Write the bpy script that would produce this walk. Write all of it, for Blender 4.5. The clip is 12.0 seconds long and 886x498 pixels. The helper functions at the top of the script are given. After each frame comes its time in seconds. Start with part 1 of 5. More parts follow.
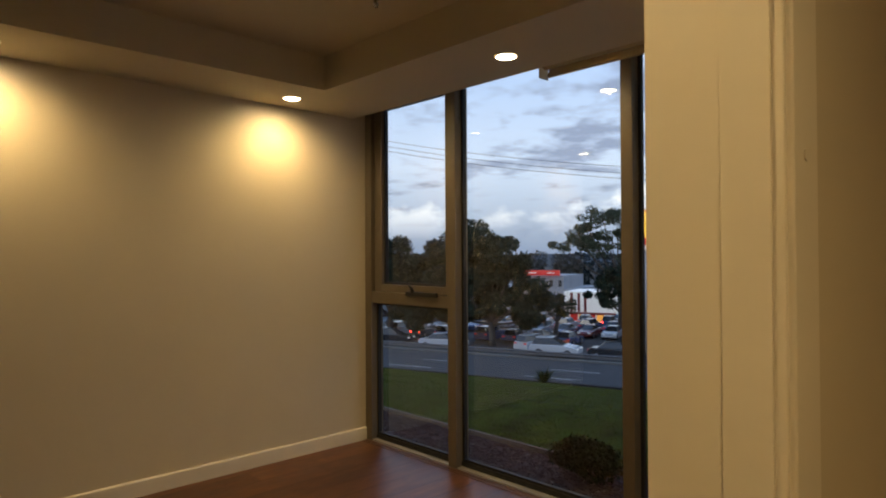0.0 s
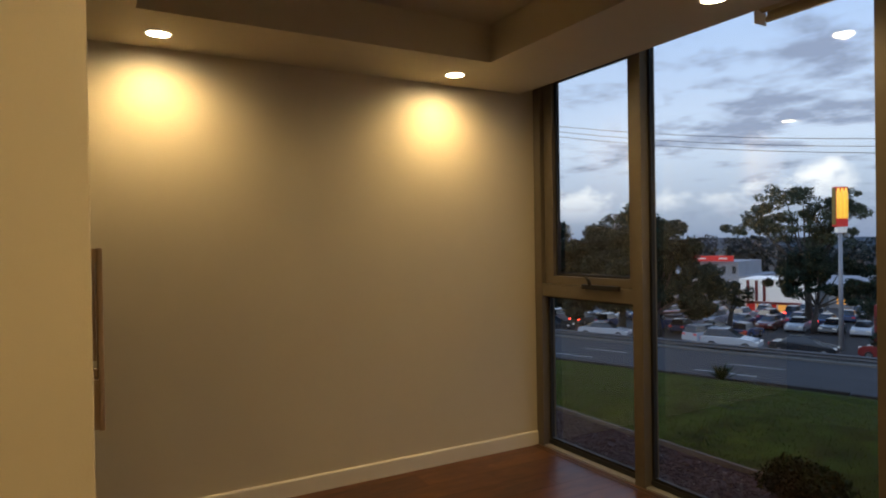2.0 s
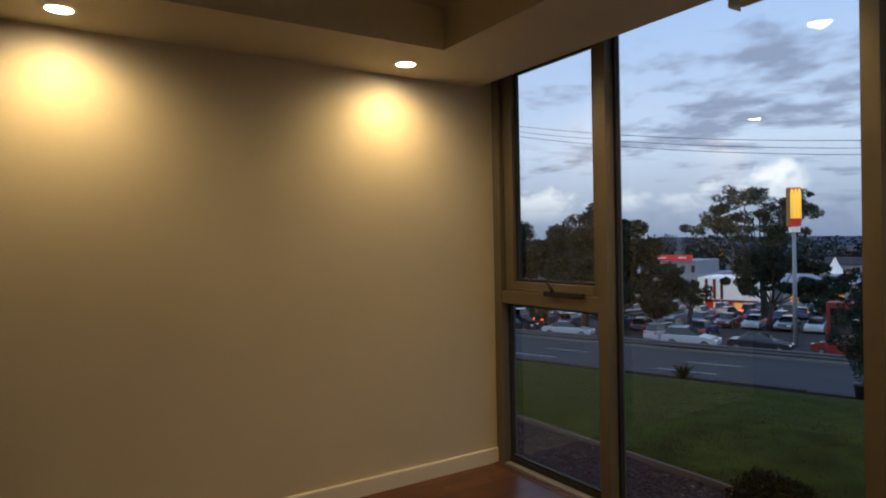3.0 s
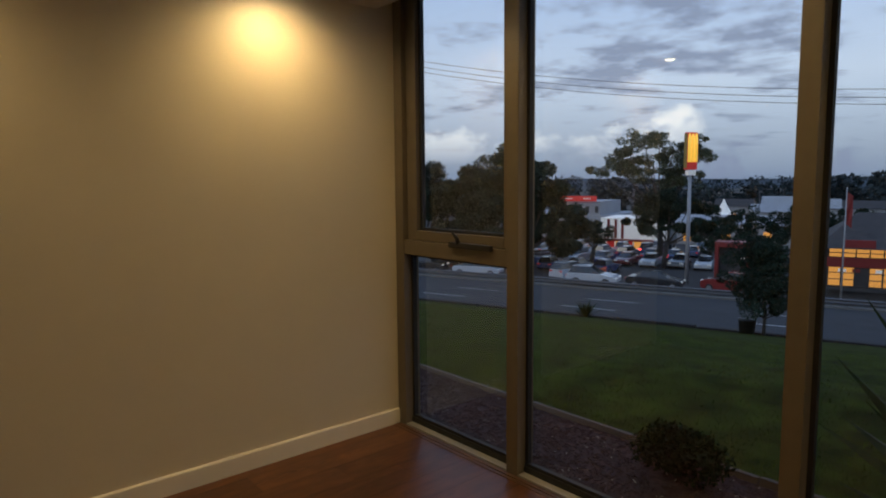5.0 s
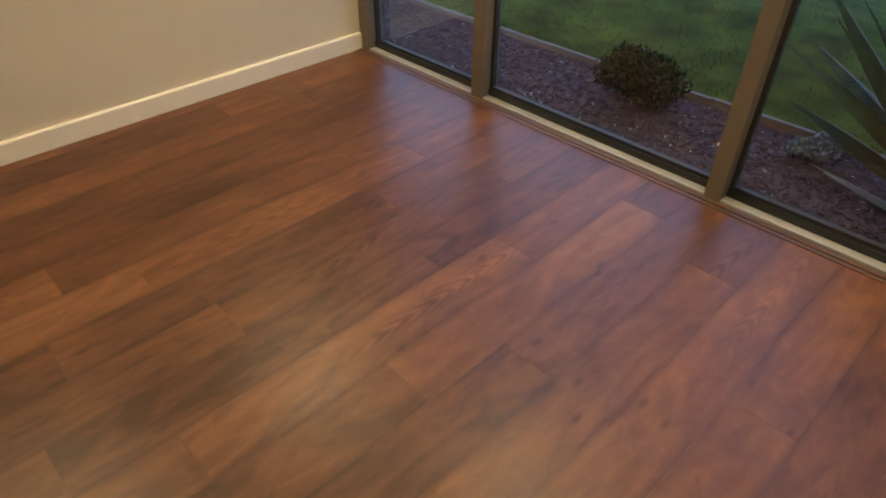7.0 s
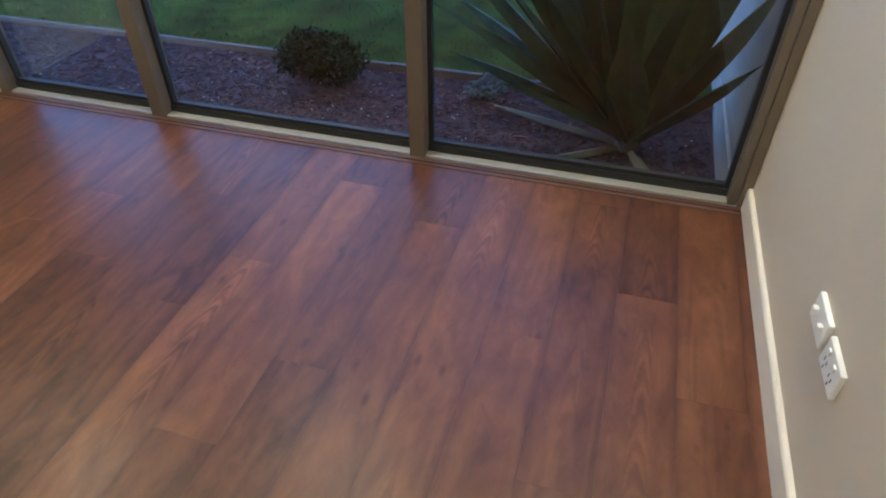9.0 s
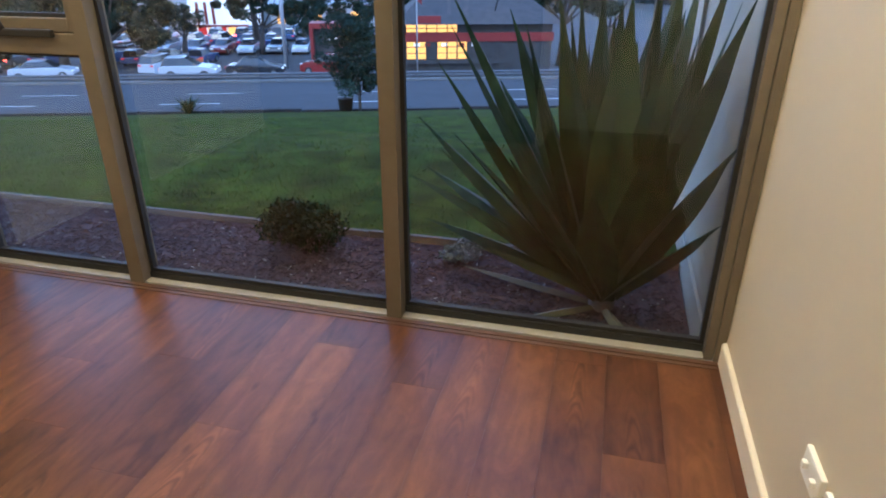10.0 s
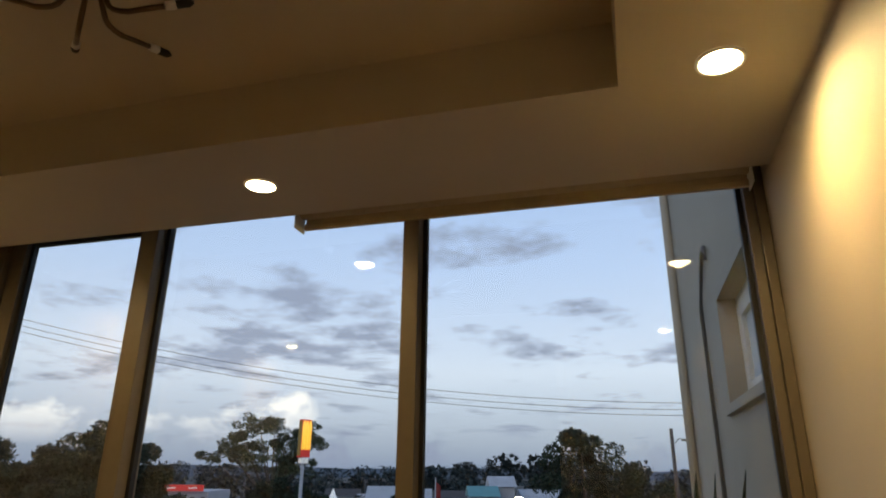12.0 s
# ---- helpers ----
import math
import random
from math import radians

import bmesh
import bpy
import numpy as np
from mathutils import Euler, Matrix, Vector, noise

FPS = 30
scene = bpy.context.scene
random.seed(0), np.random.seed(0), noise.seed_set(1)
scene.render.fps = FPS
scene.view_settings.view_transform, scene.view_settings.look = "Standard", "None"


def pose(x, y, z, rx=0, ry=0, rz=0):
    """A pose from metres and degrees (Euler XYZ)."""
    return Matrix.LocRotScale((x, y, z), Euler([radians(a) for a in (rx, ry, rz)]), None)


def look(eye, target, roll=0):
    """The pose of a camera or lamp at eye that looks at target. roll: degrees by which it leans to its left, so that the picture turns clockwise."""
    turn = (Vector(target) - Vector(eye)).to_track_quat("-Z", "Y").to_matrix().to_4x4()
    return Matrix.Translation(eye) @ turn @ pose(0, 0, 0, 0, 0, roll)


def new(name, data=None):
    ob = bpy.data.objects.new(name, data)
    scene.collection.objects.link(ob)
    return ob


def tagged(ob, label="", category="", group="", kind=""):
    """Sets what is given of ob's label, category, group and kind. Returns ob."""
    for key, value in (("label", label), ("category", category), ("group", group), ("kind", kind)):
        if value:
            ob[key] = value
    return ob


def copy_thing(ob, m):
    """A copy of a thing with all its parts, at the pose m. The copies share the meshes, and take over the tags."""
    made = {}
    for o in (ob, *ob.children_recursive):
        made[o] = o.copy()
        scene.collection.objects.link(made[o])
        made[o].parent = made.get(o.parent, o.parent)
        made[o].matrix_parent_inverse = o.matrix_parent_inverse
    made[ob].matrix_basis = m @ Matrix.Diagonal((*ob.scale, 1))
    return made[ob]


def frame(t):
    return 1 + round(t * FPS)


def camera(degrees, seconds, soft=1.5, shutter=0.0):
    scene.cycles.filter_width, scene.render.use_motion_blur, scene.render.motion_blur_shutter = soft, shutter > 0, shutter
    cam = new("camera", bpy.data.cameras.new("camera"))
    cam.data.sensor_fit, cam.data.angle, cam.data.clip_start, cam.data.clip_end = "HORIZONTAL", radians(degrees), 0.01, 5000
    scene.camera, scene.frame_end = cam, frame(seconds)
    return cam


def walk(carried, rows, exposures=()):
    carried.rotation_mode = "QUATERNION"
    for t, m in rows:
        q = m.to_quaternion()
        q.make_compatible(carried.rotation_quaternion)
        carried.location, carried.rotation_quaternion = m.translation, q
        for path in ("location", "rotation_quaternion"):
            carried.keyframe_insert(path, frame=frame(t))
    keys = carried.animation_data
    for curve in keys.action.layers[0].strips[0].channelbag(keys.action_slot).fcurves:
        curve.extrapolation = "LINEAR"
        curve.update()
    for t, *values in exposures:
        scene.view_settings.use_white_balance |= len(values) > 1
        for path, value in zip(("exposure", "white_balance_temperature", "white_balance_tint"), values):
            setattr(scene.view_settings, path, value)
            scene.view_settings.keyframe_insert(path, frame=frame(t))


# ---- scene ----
cam = camera(70.0, 12.0, soft=1.9)
PATH = [
    (0, (3.863, -2.885, 1.375), (2.419, -1.501, 1.397), -0.3),
    (0.3, (3.847, -2.863, 1.385), (2.264, -1.641, 1.398), -0.2),
    (0.5, (3.842, -2.874, 1.383), (2.199, -1.735, 1.389), -0.6),
    (1, (3.760, -2.851, 1.390), (2.036, -1.838, 1.382), -0.8),
    (1.5, (3.657, -2.822, 1.396), (1.922, -1.827, 1.376), -0.9),
    (2, (3.484, -2.711, 1.392), (1.746, -1.721, 1.376), -0.9),
    (2.5, (3.377, -2.598, 1.401), (1.647, -1.594, 1.388), -1.1),
    (3, (3.255, -2.490, 1.414), (1.575, -1.405, 1.397), -1.1),
    (4.8, (2.953, -2.158, 1.439), (1.424, -0.873, 1.313), -0.6),
    (5, (2.984, -2.204, 1.444), (1.477, -0.906, 1.232), -0.5),
    (5.5, (2.985, -2.210, 1.436), (1.545, -0.935, 0.889), -0.4),
    (6, (2.958, -2.200, 1.397), (1.639, -1.011, 0.477), -0.4),
    (6.5, (2.946, -2.199, 1.392), (1.748, -1.105, 0.222), -0.0),
    (6.7, (2.941, -2.193, 1.385), (1.777, -1.122, 0.160), -0.1),
    (8.3, (2.949, -2.225, 1.438), (2.239, -0.879, 0.142), -0.2),
    (8.5, (2.947, -2.211, 1.444), (2.336, -0.824, 0.140), -0.1),
    (9, (2.962, -2.178, 1.415), (2.522, -0.705, 0.135), -0.1),
    (9.5, (2.975, -2.177, 1.403), (2.560, -0.586, 0.265), 0.1),
    (10, (2.978, -2.189, 1.398), (2.524, -0.432, 0.557), 0.1),
    (10.5, (2.979, -2.207, 1.403), (2.482, -0.325, 0.940), 0.1),
    (11, (2.973, -2.266, 1.410), (2.452, -0.336, 1.355), 0.6),
    (11.5, (2.995, -2.258, 1.415), (2.460, -0.361, 1.757), 0.8),
    (12, (2.993, -2.252, 1.421), (2.462, -0.439, 2.079), 0.6),
]
walk(cam, [(t, look(eye, target, roll)) for t, eye, target, roll in PATH],
     exposures=[(0.0, 0.12, 6700, 10), (1.5, 0.12, 6800, 10), (2.5, -0.12, 6400, 10), (3.0, -0.09, 6400, 10), (4.8, -0.28, 6600, 10), (5.0, -0.26, 6600, 10), (5.5, 0.64, 7800, 10), (6.0, 1.36, 7150, 10),
                (6.5, 1.42, 6300, 10), (8.5, 1.35, 4300, 10), (9.0, 1.4, 4350, 10), (9.5, 1.5, 4450, 10), (10.0, 1.6, 5050, 10), (10.3, 0.72, 5600, 10), (10.5, 0.67, 6000, 10),
                (11.0, -0.3, 6350, 10), (11.5, -0.03, 7300, 10), (12.0, 0.02, 7150, 10)])

# ---- light ----
PHI = radians(19)                      # the street runs askew to the window by this
CO, SI = math.cos(PHI), math.sin(PHI)


def street(u, v, z=0.0):
    """A place by metres along the street and away from the house."""
    return Vector((3.05 + u * CO - v * SI, -2.35 + u * SI + v * CO, z))


def nodes_of(tree):
    tree.nodes.clear()
    n, l = tree.nodes, tree.links

    def add(kind, **props):
        nd = n.new(kind)
        for k, val in props.items():
            if k in nd.inputs:
                nd.inputs[k].default_value = val
        return nd
    return add, l.new


world = bpy.data.worlds.new("dusk")
scene.world = world
world.use_nodes = True
add, link = nodes_of(world.node_tree)
sky = add("ShaderNodeTexSky")
sky.sky_type, sky.sun_disc = "NISHITA", False
sky.sun_elevation, sky.sun_rotation = radians(7), radians(200)
sky.air_density, sky.dust_density, sky.ozone_density = 1.0, 1.0, 3.0
skyk = add("ShaderNodeVectorMath")
skyk.operation = "SCALE"
skyk.inputs["Scale"].default_value = 0.1
link(sky.outputs[0], skyk.inputs[0])
co = add("ShaderNodeTexCoord")
sep = add("ShaderNodeSeparateXYZ")
link(co.outputs["Generated"], sep.inputs[0])
# clear sky: pale at the skyline, bluer above
grad = add("ShaderNodeValToRGB")
g = grad.color_ramp
g.elements[0].position, g.elements[0].color = 0.0, (0.20, 0.27, 0.42, 1)
g.elements[1].position, g.elements[1].color = 0.62, (0.23, 0.385, 0.73, 1)
for p, c in ((0.05, (0.33, 0.40, 0.55, 1)), (0.14, (0.55, 0.64, 0.81, 1)), (0.30, (0.41, 0.55, 0.83, 1))):
    e = g.elements.new(p)
    e.color = c
link(sep.outputs["Z"], grad.inputs[0])
clear = add("ShaderNodeMix")
clear.data_type = "RGBA"
clear.inputs[0].default_value = 0.85
link(skyk.outputs[0], clear.inputs[6])
link(grad.outputs[0], clear.inputs[7])
# flat cloud sheet: directions spread onto a plane overhead
zup = add("ShaderNodeMath")
zup.operation = "MAXIMUM"
zup.inputs[1].default_value = 0.16
zab = add("ShaderNodeMath")
zab.inputs[1].default_value = 0.12
link(sep.outputs["Z"], zab.inputs[0])
link(zab.outputs[0], zup.inputs[0])
flat = add("ShaderNodeVectorMath")
flat.operation = "DIVIDE"
link(co.outputs["Generated"], flat.inputs[0])
cmb = add("ShaderNodeCombineXYZ")
for i in range(3):
    link(zup.outputs[0], cmb.inputs[i])
link(cmb.outputs[0], flat.inputs[1])
n1 = add("ShaderNodeTexNoise", Scale=2.6, Detail=8.0, Roughness=0.6)
link(flat.outputs[0], n1.inputs["Vector"])


def bank(direction, tight, gain, base):
    """Adds a rounded bank of cloud round one direction to a density."""
    d = Vector(direction).normalized()
    df = add("ShaderNodeVectorMath")
    df.operation = "SUBTRACT"
    df.inputs[1].default_value = d
    link(co.outputs["Generated"], df.inputs[0])
    sc_ = add("ShaderNodeVectorMath")
    sc_.operation = "MULTIPLY"
    sc_.inputs[1].default_value = tight
    link(df.outputs[0], sc_.inputs[0])
    ln_ = add("ShaderNodeVectorMath")
    ln_.operation = "LENGTH"
    link(sc_.outputs[0], ln_.inputs[0])
    mr_ = add("ShaderNodeMapRange")
    mr_.interpolation_type = "SMOOTHSTEP"
    for k_, v_ in (("From Min", 0.0), ("From Max", 1.0), ("To Min", gain), ("To Max", 0.0)):
        mr_.inputs[k_].default_value = v_
    link(ln_.outputs["Value"], mr_.inputs[0])
    ad_ = add("ShaderNodeMath")
    link(base, ad_.inputs[0])
    link(mr_.outputs[0], ad_.inputs[1])
    return ad_.outputs[0]


# a long grey bank over the sign, smaller ones higher up and to the side
sheet = bank((-0.46, 0.865, 0.21), (3.6, 3.6, 9.0), 0.17, n1.outputs[0])
sheet = bank((-0.60, 0.78, 0.155), (5.0, 5.0, 16.0), 0.13, sheet)
sheet = bank((-0.27, 0.90, 0.34), (4.5, 4.5, 11.0), 0.12, sheet)
r1 = add("ShaderNodeValToRGB")
r1.color_ramp.elements[0].position, r1.color_ramp.elements[1].position = 0.535, 0.68
link(sheet, r1.inputs[0])
m1 = add("ShaderNodeMix")
m1.data_type = "RGBA"
m1.inputs[7].default_value = (0.205, 0.25, 0.375, 1)
k1 = add("ShaderNodeMath")
k1.operation = "MULTIPLY"
k1.inputs[1].default_value = 0.85
link(r1.outputs[0], k1.inputs[0])
link(k1.outputs[0], m1.inputs[0])
link(clear.outputs[2], m1.inputs[6])
# heaped white clouds low down
mp = add("ShaderNodeMapping")
mp.inputs["Scale"].default_value = (1, 1, 1.7)
link(co.outputs["Generated"], mp.inputs[0])
n2 = add("ShaderNodeTexNoise", Scale=5.5, Detail=8.0, Roughness=0.6)
link(mp.outputs[0], n2.inputs["Vector"])
low = add("ShaderNodeMapRange")
for k, v in (("From Min", 0.04), ("From Max", 0.17), ("To Min", 0.10), ("To Max", -0.14)):
    low.inputs[k].default_value = v
link(sep.outputs["Z"], low.inputs[0])
sm = add("ShaderNodeMath")
link(n2.outputs[0], sm.inputs[0])
link(low.outputs[0], sm.inputs[1])
r2 = add("ShaderNodeValToRGB")
r2.color_ramp.elements[0].position, r2.color_ramp.elements[1].position = 0.625, 0.71
heaps = bank((-0.655, 0.754, 0.055), (13, 13, 17), 0.15, sm.outputs[0])
heaps = bank((-0.465, 0.882, 0.078), (13, 13, 22), 0.16, heaps)
heaps = bank((-0.56, 0.82, 0.07), (13, 13, 26), 0.07, heaps)
link(heaps, r2.inputs[0])
m2 = add("ShaderNodeMix")
m2.data_type = "RGBA"
m2.inputs[7].default_value = (0.78, 0.80, 0.84, 1)
fade = add("ShaderNodeMapRange")
for k, v in (("From Min", 0.025), ("From Max", 0.085)):
    fade.inputs[k].default_value = v
link(sep.outputs["Z"], fade.inputs[0])
fm = add("ShaderNodeMath")
fm.operation = "MULTIPLY"
link(r2.outputs[0], fm.inputs[0])
link(fade.outputs[0], fm.inputs[1])
link(fm.outputs[0], m2.inputs[0])
link(m1.outputs[2], m2.inputs[6])
bg = add("ShaderNodeBackground")
bg.inputs[1].default_value = 1.47
link(m2.outputs[2], bg.inputs[0])
wo = add("ShaderNodeOutputWorld")
link(bg.outputs[0], wo.inputs[0])

sun_data = bpy.data.lights.new("sun", "SUN")
sun_data.energy, sun_data.angle, sun_data.color = 0.5, radians(25), (1.0, 0.93, 0.85)
sun = new("sun", sun_data)
sun.matrix_world = look((0, 0, 40), (12, 34, 18))

LAMPS = [(0.245, -0.765), (0.25, -2.385), (1.752, -0.405), (3.28, -0.765), (3.27, -2.42)]
CEIL = 2.4
WARM = (1.0, 0.70, 0.30)
for lx, ly in LAMPS:
    d = bpy.data.lights.new("downlight_beam", "SPOT")
    d.energy, d.color, d.spot_size, d.spot_blend, d.shadow_soft_size = 30.5, WARM, radians(162), 1.0, 0.015
    new("downlight_beam", d).matrix_world = look((lx, ly, CEIL - 0.012), (lx, ly, 0.001 - 0.0))
d = bpy.data.lights.new("hall_beam", "SPOT")
d.energy, d.color, d.spot_size, d.spot_blend, d.shadow_soft_size = 38, WARM, radians(150), 0.9, 0.05
new("hall_beam", d).matrix_world = look((4.45, -2.85, 2.385), (4.45, -2.85, 0))


# ---- materials ----
def mat(name, col, rough=0.5, metal=0.0, var=0.12, scale=6.0, bump=0.0, bscale=80.0, col2=None, rnd=0.0, spec=0.5,
        emit=0.0, stretch=(1, 1, 1), rvar=0.0, coat=0.0):
    m = bpy.data.materials.new(name)
    m.use_nodes = True
    add, link = nodes_of(m.node_tree)
    out = add("ShaderNodeOutputMaterial")
    b = add("ShaderNodeBsdfPrincipled", Roughness=rough, Metallic=metal)
    b.inputs["Specular IOR Level"].default_value = spec
    b.inputs["Coat Weight"].default_value = coat
    link(b.outputs[0], out.inputs[0])
    tc = add("ShaderNodeTexCoord")
    mpg = add("ShaderNodeMapping")
    mpg.inputs["Scale"].default_value = stretch
    link(tc.outputs["Object"], mpg.inputs[0])
    nz = add("ShaderNodeTexNoise", Scale=scale, Detail=6.0, Roughness=0.6)
    link(mpg.outputs[0], nz.inputs["Vector"])
    rp = add("ShaderNodeValToRGB")
    a = [c * (1 - var) for c in col[:3]]
    z = [min(1, c * (1 + var)) for c in (col2 or col)[:3]]
    rp.color_ramp.elements[0].position, rp.color_ramp.elements[1].position = 0.3, 0.7
    rp.color_ramp.elements[0].color, rp.color_ramp.elements[1].color = (*a, 1), (*z, 1)
    link(nz.outputs[0], rp.inputs[0])
    colour = rp.outputs[0]
    if rnd:
        oi = add("ShaderNodeObjectInfo")
        mr = add("ShaderNodeMapRange")
        mr.inputs["To Min"].default_value, mr.inputs["To Max"].default_value = 1 - rnd, 1 + rnd
        link(oi.outputs["Random"], mr.inputs[0])
        hs = add("ShaderNodeHueSaturation")
        link(mr.outputs[0], hs.inputs["Value"])
        link(colour, hs.inputs["Color"])
        colour = hs.outputs[0]
    link(colour, b.inputs["Base Color"])
    if rvar:
        rr = add("ShaderNodeMapRange")
        rr.inputs["To Min"].default_value, rr.inputs["To Max"].default_value = max(0.02, rough - rvar), rough + rvar
        link(nz.outputs[0], rr.inputs[0])
        link(rr.outputs[0], b.inputs["Roughness"])
    if bump:
        nb = add("ShaderNodeTexNoise", Scale=bscale, Detail=4.0)
        link(mpg.outputs[0], nb.inputs["Vector"])
        bp = add("ShaderNodeBump", Strength=bump, Distance=0.01)
        link(nb.outputs[0], bp.inputs["Height"])
        link(bp.outputs[0], b.inputs["Normal"])
    if emit:
        b.inputs["Emission Color"].default_value = (*col[:3], 1)
        b.inputs["Emission Strength"].default_value = emit
    return m


def wood_floor():
    """Red-brown timber planks: grain along y, knots, tone from plank to plank."""
    m = bpy.data.materials.new("plank_wood")
    m.use_nodes = True
    add, link = nodes_of(m.node_tree)
    out = add("ShaderNodeOutputMaterial")
    b = add("ShaderNodeBsdfPrincipled", Roughness=0.4)
    b.inputs["Specular IOR Level"].default_value = 0.33
    link(b.outputs[0], out.inputs[0])
    tc, oi = add("ShaderNodeTexCoord"), add("ShaderNodeObjectInfo")
    sh = add("ShaderNodeVectorMath")
    sh.operation = "MULTIPLY_ADD"
    cv = add("ShaderNodeCombineXYZ")
    for i in range(3):
        link(oi.outputs["Random"], cv.inputs[i])
    sh.inputs[1].default_value = (37, 53, 11)
    link(cv.outputs[0], sh.inputs[0])
    link(tc.outputs["Object"], sh.inputs[2])

    def noise_at(stretch, scale, detail=5.0, dist=0.0):
        mp = add("ShaderNodeMapping")
        mp.inputs["Scale"].default_value = stretch
        link(sh.outputs[0], mp.inputs[0])
        nz = add("ShaderNodeTexNoise", Scale=scale, Detail=detail, Roughness=0.6, Distortion=dist)
        link(mp.outputs[0], nz.inputs["Vector"])
        return nz.outputs[0]
    fine = noise_at((1, 0.07, 1), 55, 5)
    blot = noise_at((1, 0.32, 1), 5.5, 6, 0.8)
    patch = noise_at((1, 0.5, 1), 16, 4, 0.9)
    # figured rings from a distorted slow field
    rings = noise_at((1, 0.16, 1), 4.5, 2, 0.25)
    wv = add("ShaderNodeMath")
    wv.operation = "MULTIPLY"
    wv.inputs[1].default_value = 55
    link(rings, wv.inputs[0])
    sn = add("ShaderNodeMath")
    sn.operation = "SINE"
    link(wv.outputs[0], sn.inputs[0])
    rp = add("ShaderNodeValToRGB")
    el = rp.color_ramp.elements
    el[0].position, el[0].color = 0.22, (0.047, 0.0172, 0.0070, 1)
    el[1].position, el[1].color = 0.84, (0.218, 0.092, 0.033, 1)
    e = el.new(0.5)
    e.color = (0.112, 0.0425, 0.0160, 1)

    def mad(a, k, c):
        nd = add("ShaderNodeMath")
        nd.operation = "MULTIPLY_ADD"
        link(a, nd.inputs[0])
        nd.inputs[1].default_value = k
        if isinstance(c, float):
            nd.inputs[2].default_value = c
        else:
            link(c, nd.inputs[2])
        return nd.outputs[0]
    v = mad(fine, 0.11, -0.245)
    v = mad(blot, 0.66, v)
    v = mad(patch, 0.40, v)
    v = mad(sn.outputs[0], 0.045, v)
    # cathedral figure: nested arches along the middle of some stretches
    sp = add("ShaderNodeSeparateXYZ")
    link(tc.outputs["Object"], sp.inputs[0])
    dx = mad(sp.outputs["X"], 1.0, -0.0935)
    dq = add("ShaderNodeMath")
    dq.operation = "MULTIPLY"
    link(dx, dq.inputs[0])
    link(dx, dq.inputs[1])
    ph = mad(dq.outputs[0], 9500.0, mad(sp.outputs["Y"], 62.0, mad(blot, 26.0, 0.0)))
    ar = add("ShaderNodeMath")
    ar.operation = "SINE"
    link(ph, ar.inputs[0])
    where = add("ShaderNodeMapRange")
    for k, val in (("From Min", 0.54), ("From Max", 0.66), ("To Min", 0.0), ("To Max", 0.115)):
        where.inputs[k].default_value = val
    link(noise_at((1, 0.5, 1), 1.7, 1), where.inputs[0])
    heart = add("ShaderNodeMapRange")
    for k, val in (("From Min", 0.00005), ("From Max", 0.0009), ("To Min", 1.0), ("To Max", 0.0)):
        heart.inputs[k].default_value = val
    link(dq.outputs[0], heart.inputs[0])
    wh = add("ShaderNodeMath")
    wh.operation = "MULTIPLY"
    link(where.outputs[0], wh.inputs[0])
    link(heart.outputs[0], wh.inputs[1])
    am = add("ShaderNodeMath")
    am.operation = "MULTIPLY_ADD"
    link(ar.outputs[0], am.inputs[0])
    link(wh.outputs[0], am.inputs[1])
    link(v, am.inputs[2])
    v = am.outputs[0]
    v = mad(oi.outputs["Random"], 0.22, v)
    link(v, rp.inputs[0])
    # dark knots
    kv = add("ShaderNodeMapping")
    kv.inputs["Scale"].default_value = (1, 0.42, 1)
    link(sh.outputs[0], kv.inputs[0])
    vo = add("ShaderNodeTexVoronoi", Scale=3.6)
    vo.voronoi_dimensions = "2D"
    link(kv.outputs[0], vo.inputs["Vector"])
    kr = add("ShaderNodeMapRange")
    for k, val in (("From Min", 0.012), ("From Max", 0.05), ("To Min", 0.6), ("To Max", 0.0)):
        kr.inputs[k].default_value = val
    link(vo.outputs["Distance"], kr.inputs[0])
    mx = add("ShaderNodeMix")
    mx.data_type = "RGBA"
    mx.inputs[7].default_value = (0.035, 0.012, 0.006, 1)
    link(kr.outputs[0], mx.inputs[0])
    link(rp.outputs[0], mx.inputs[6])
    # rows of small pin knots in some stretches
    pv = add("ShaderNodeMapping")
    pv.inputs["Scale"].default_value = (1, 0.5, 1)
    link(sh.outputs[0], pv.inputs[0])
    pk = add("ShaderNodeTexVoronoi", Scale=12.0)
    pk.voronoi_dimensions = "2D"
    link(pv.outputs[0], pk.inputs["Vector"])
    pr = add("ShaderNodeMapRange")
    for k, val in (("From Min", 0.03), ("From Max", 0.12), ("To Min", 0.5), ("To Max", 0.0)):
        pr.inputs[k].default_value = val
    link(pk.outputs["Distance"], pr.inputs[0])
    pw = add("ShaderNodeMapRange")
    pw.inputs["From Min"].default_value, pw.inputs["From Max"].default_value = 0.55, 0.66
    link(noise_at((1, 0.6, 1), 3.1, 1), pw.inputs[0])
    pm_ = add("ShaderNodeMath")
    pm_.operation = "MULTIPLY"
    link(pr.outputs[0], pm_.inputs[0])
    link(pw.outputs[0], pm_.inputs[1])
    mk = add("ShaderNodeMix")
    mk.data_type = "RGBA"
    mk.inputs[7].default_value = (0.045, 0.016, 0.009, 1)
    link(pm_.outputs[0], mk.inputs[0])
    link(mx.outputs[2], mk.inputs[6])
    # shading along the plank edges, put into the colour in uneven streaks
    eg = add("ShaderNodeMapRange")
    eg.interpolation_type = "SMOOTHSTEP"
    for k, val in (("From Min", 0.0045), ("From Max", 0.0088), ("To Min", 0.0), ("To Max", 0.75)):
        eg.inputs[k].default_value = val
    link(dq.outputs[0], eg.inputs[0])
    en = add("ShaderNodeMath")
    en.operation = "MULTIPLY"
    link(eg.outputs[0], en.inputs[0])
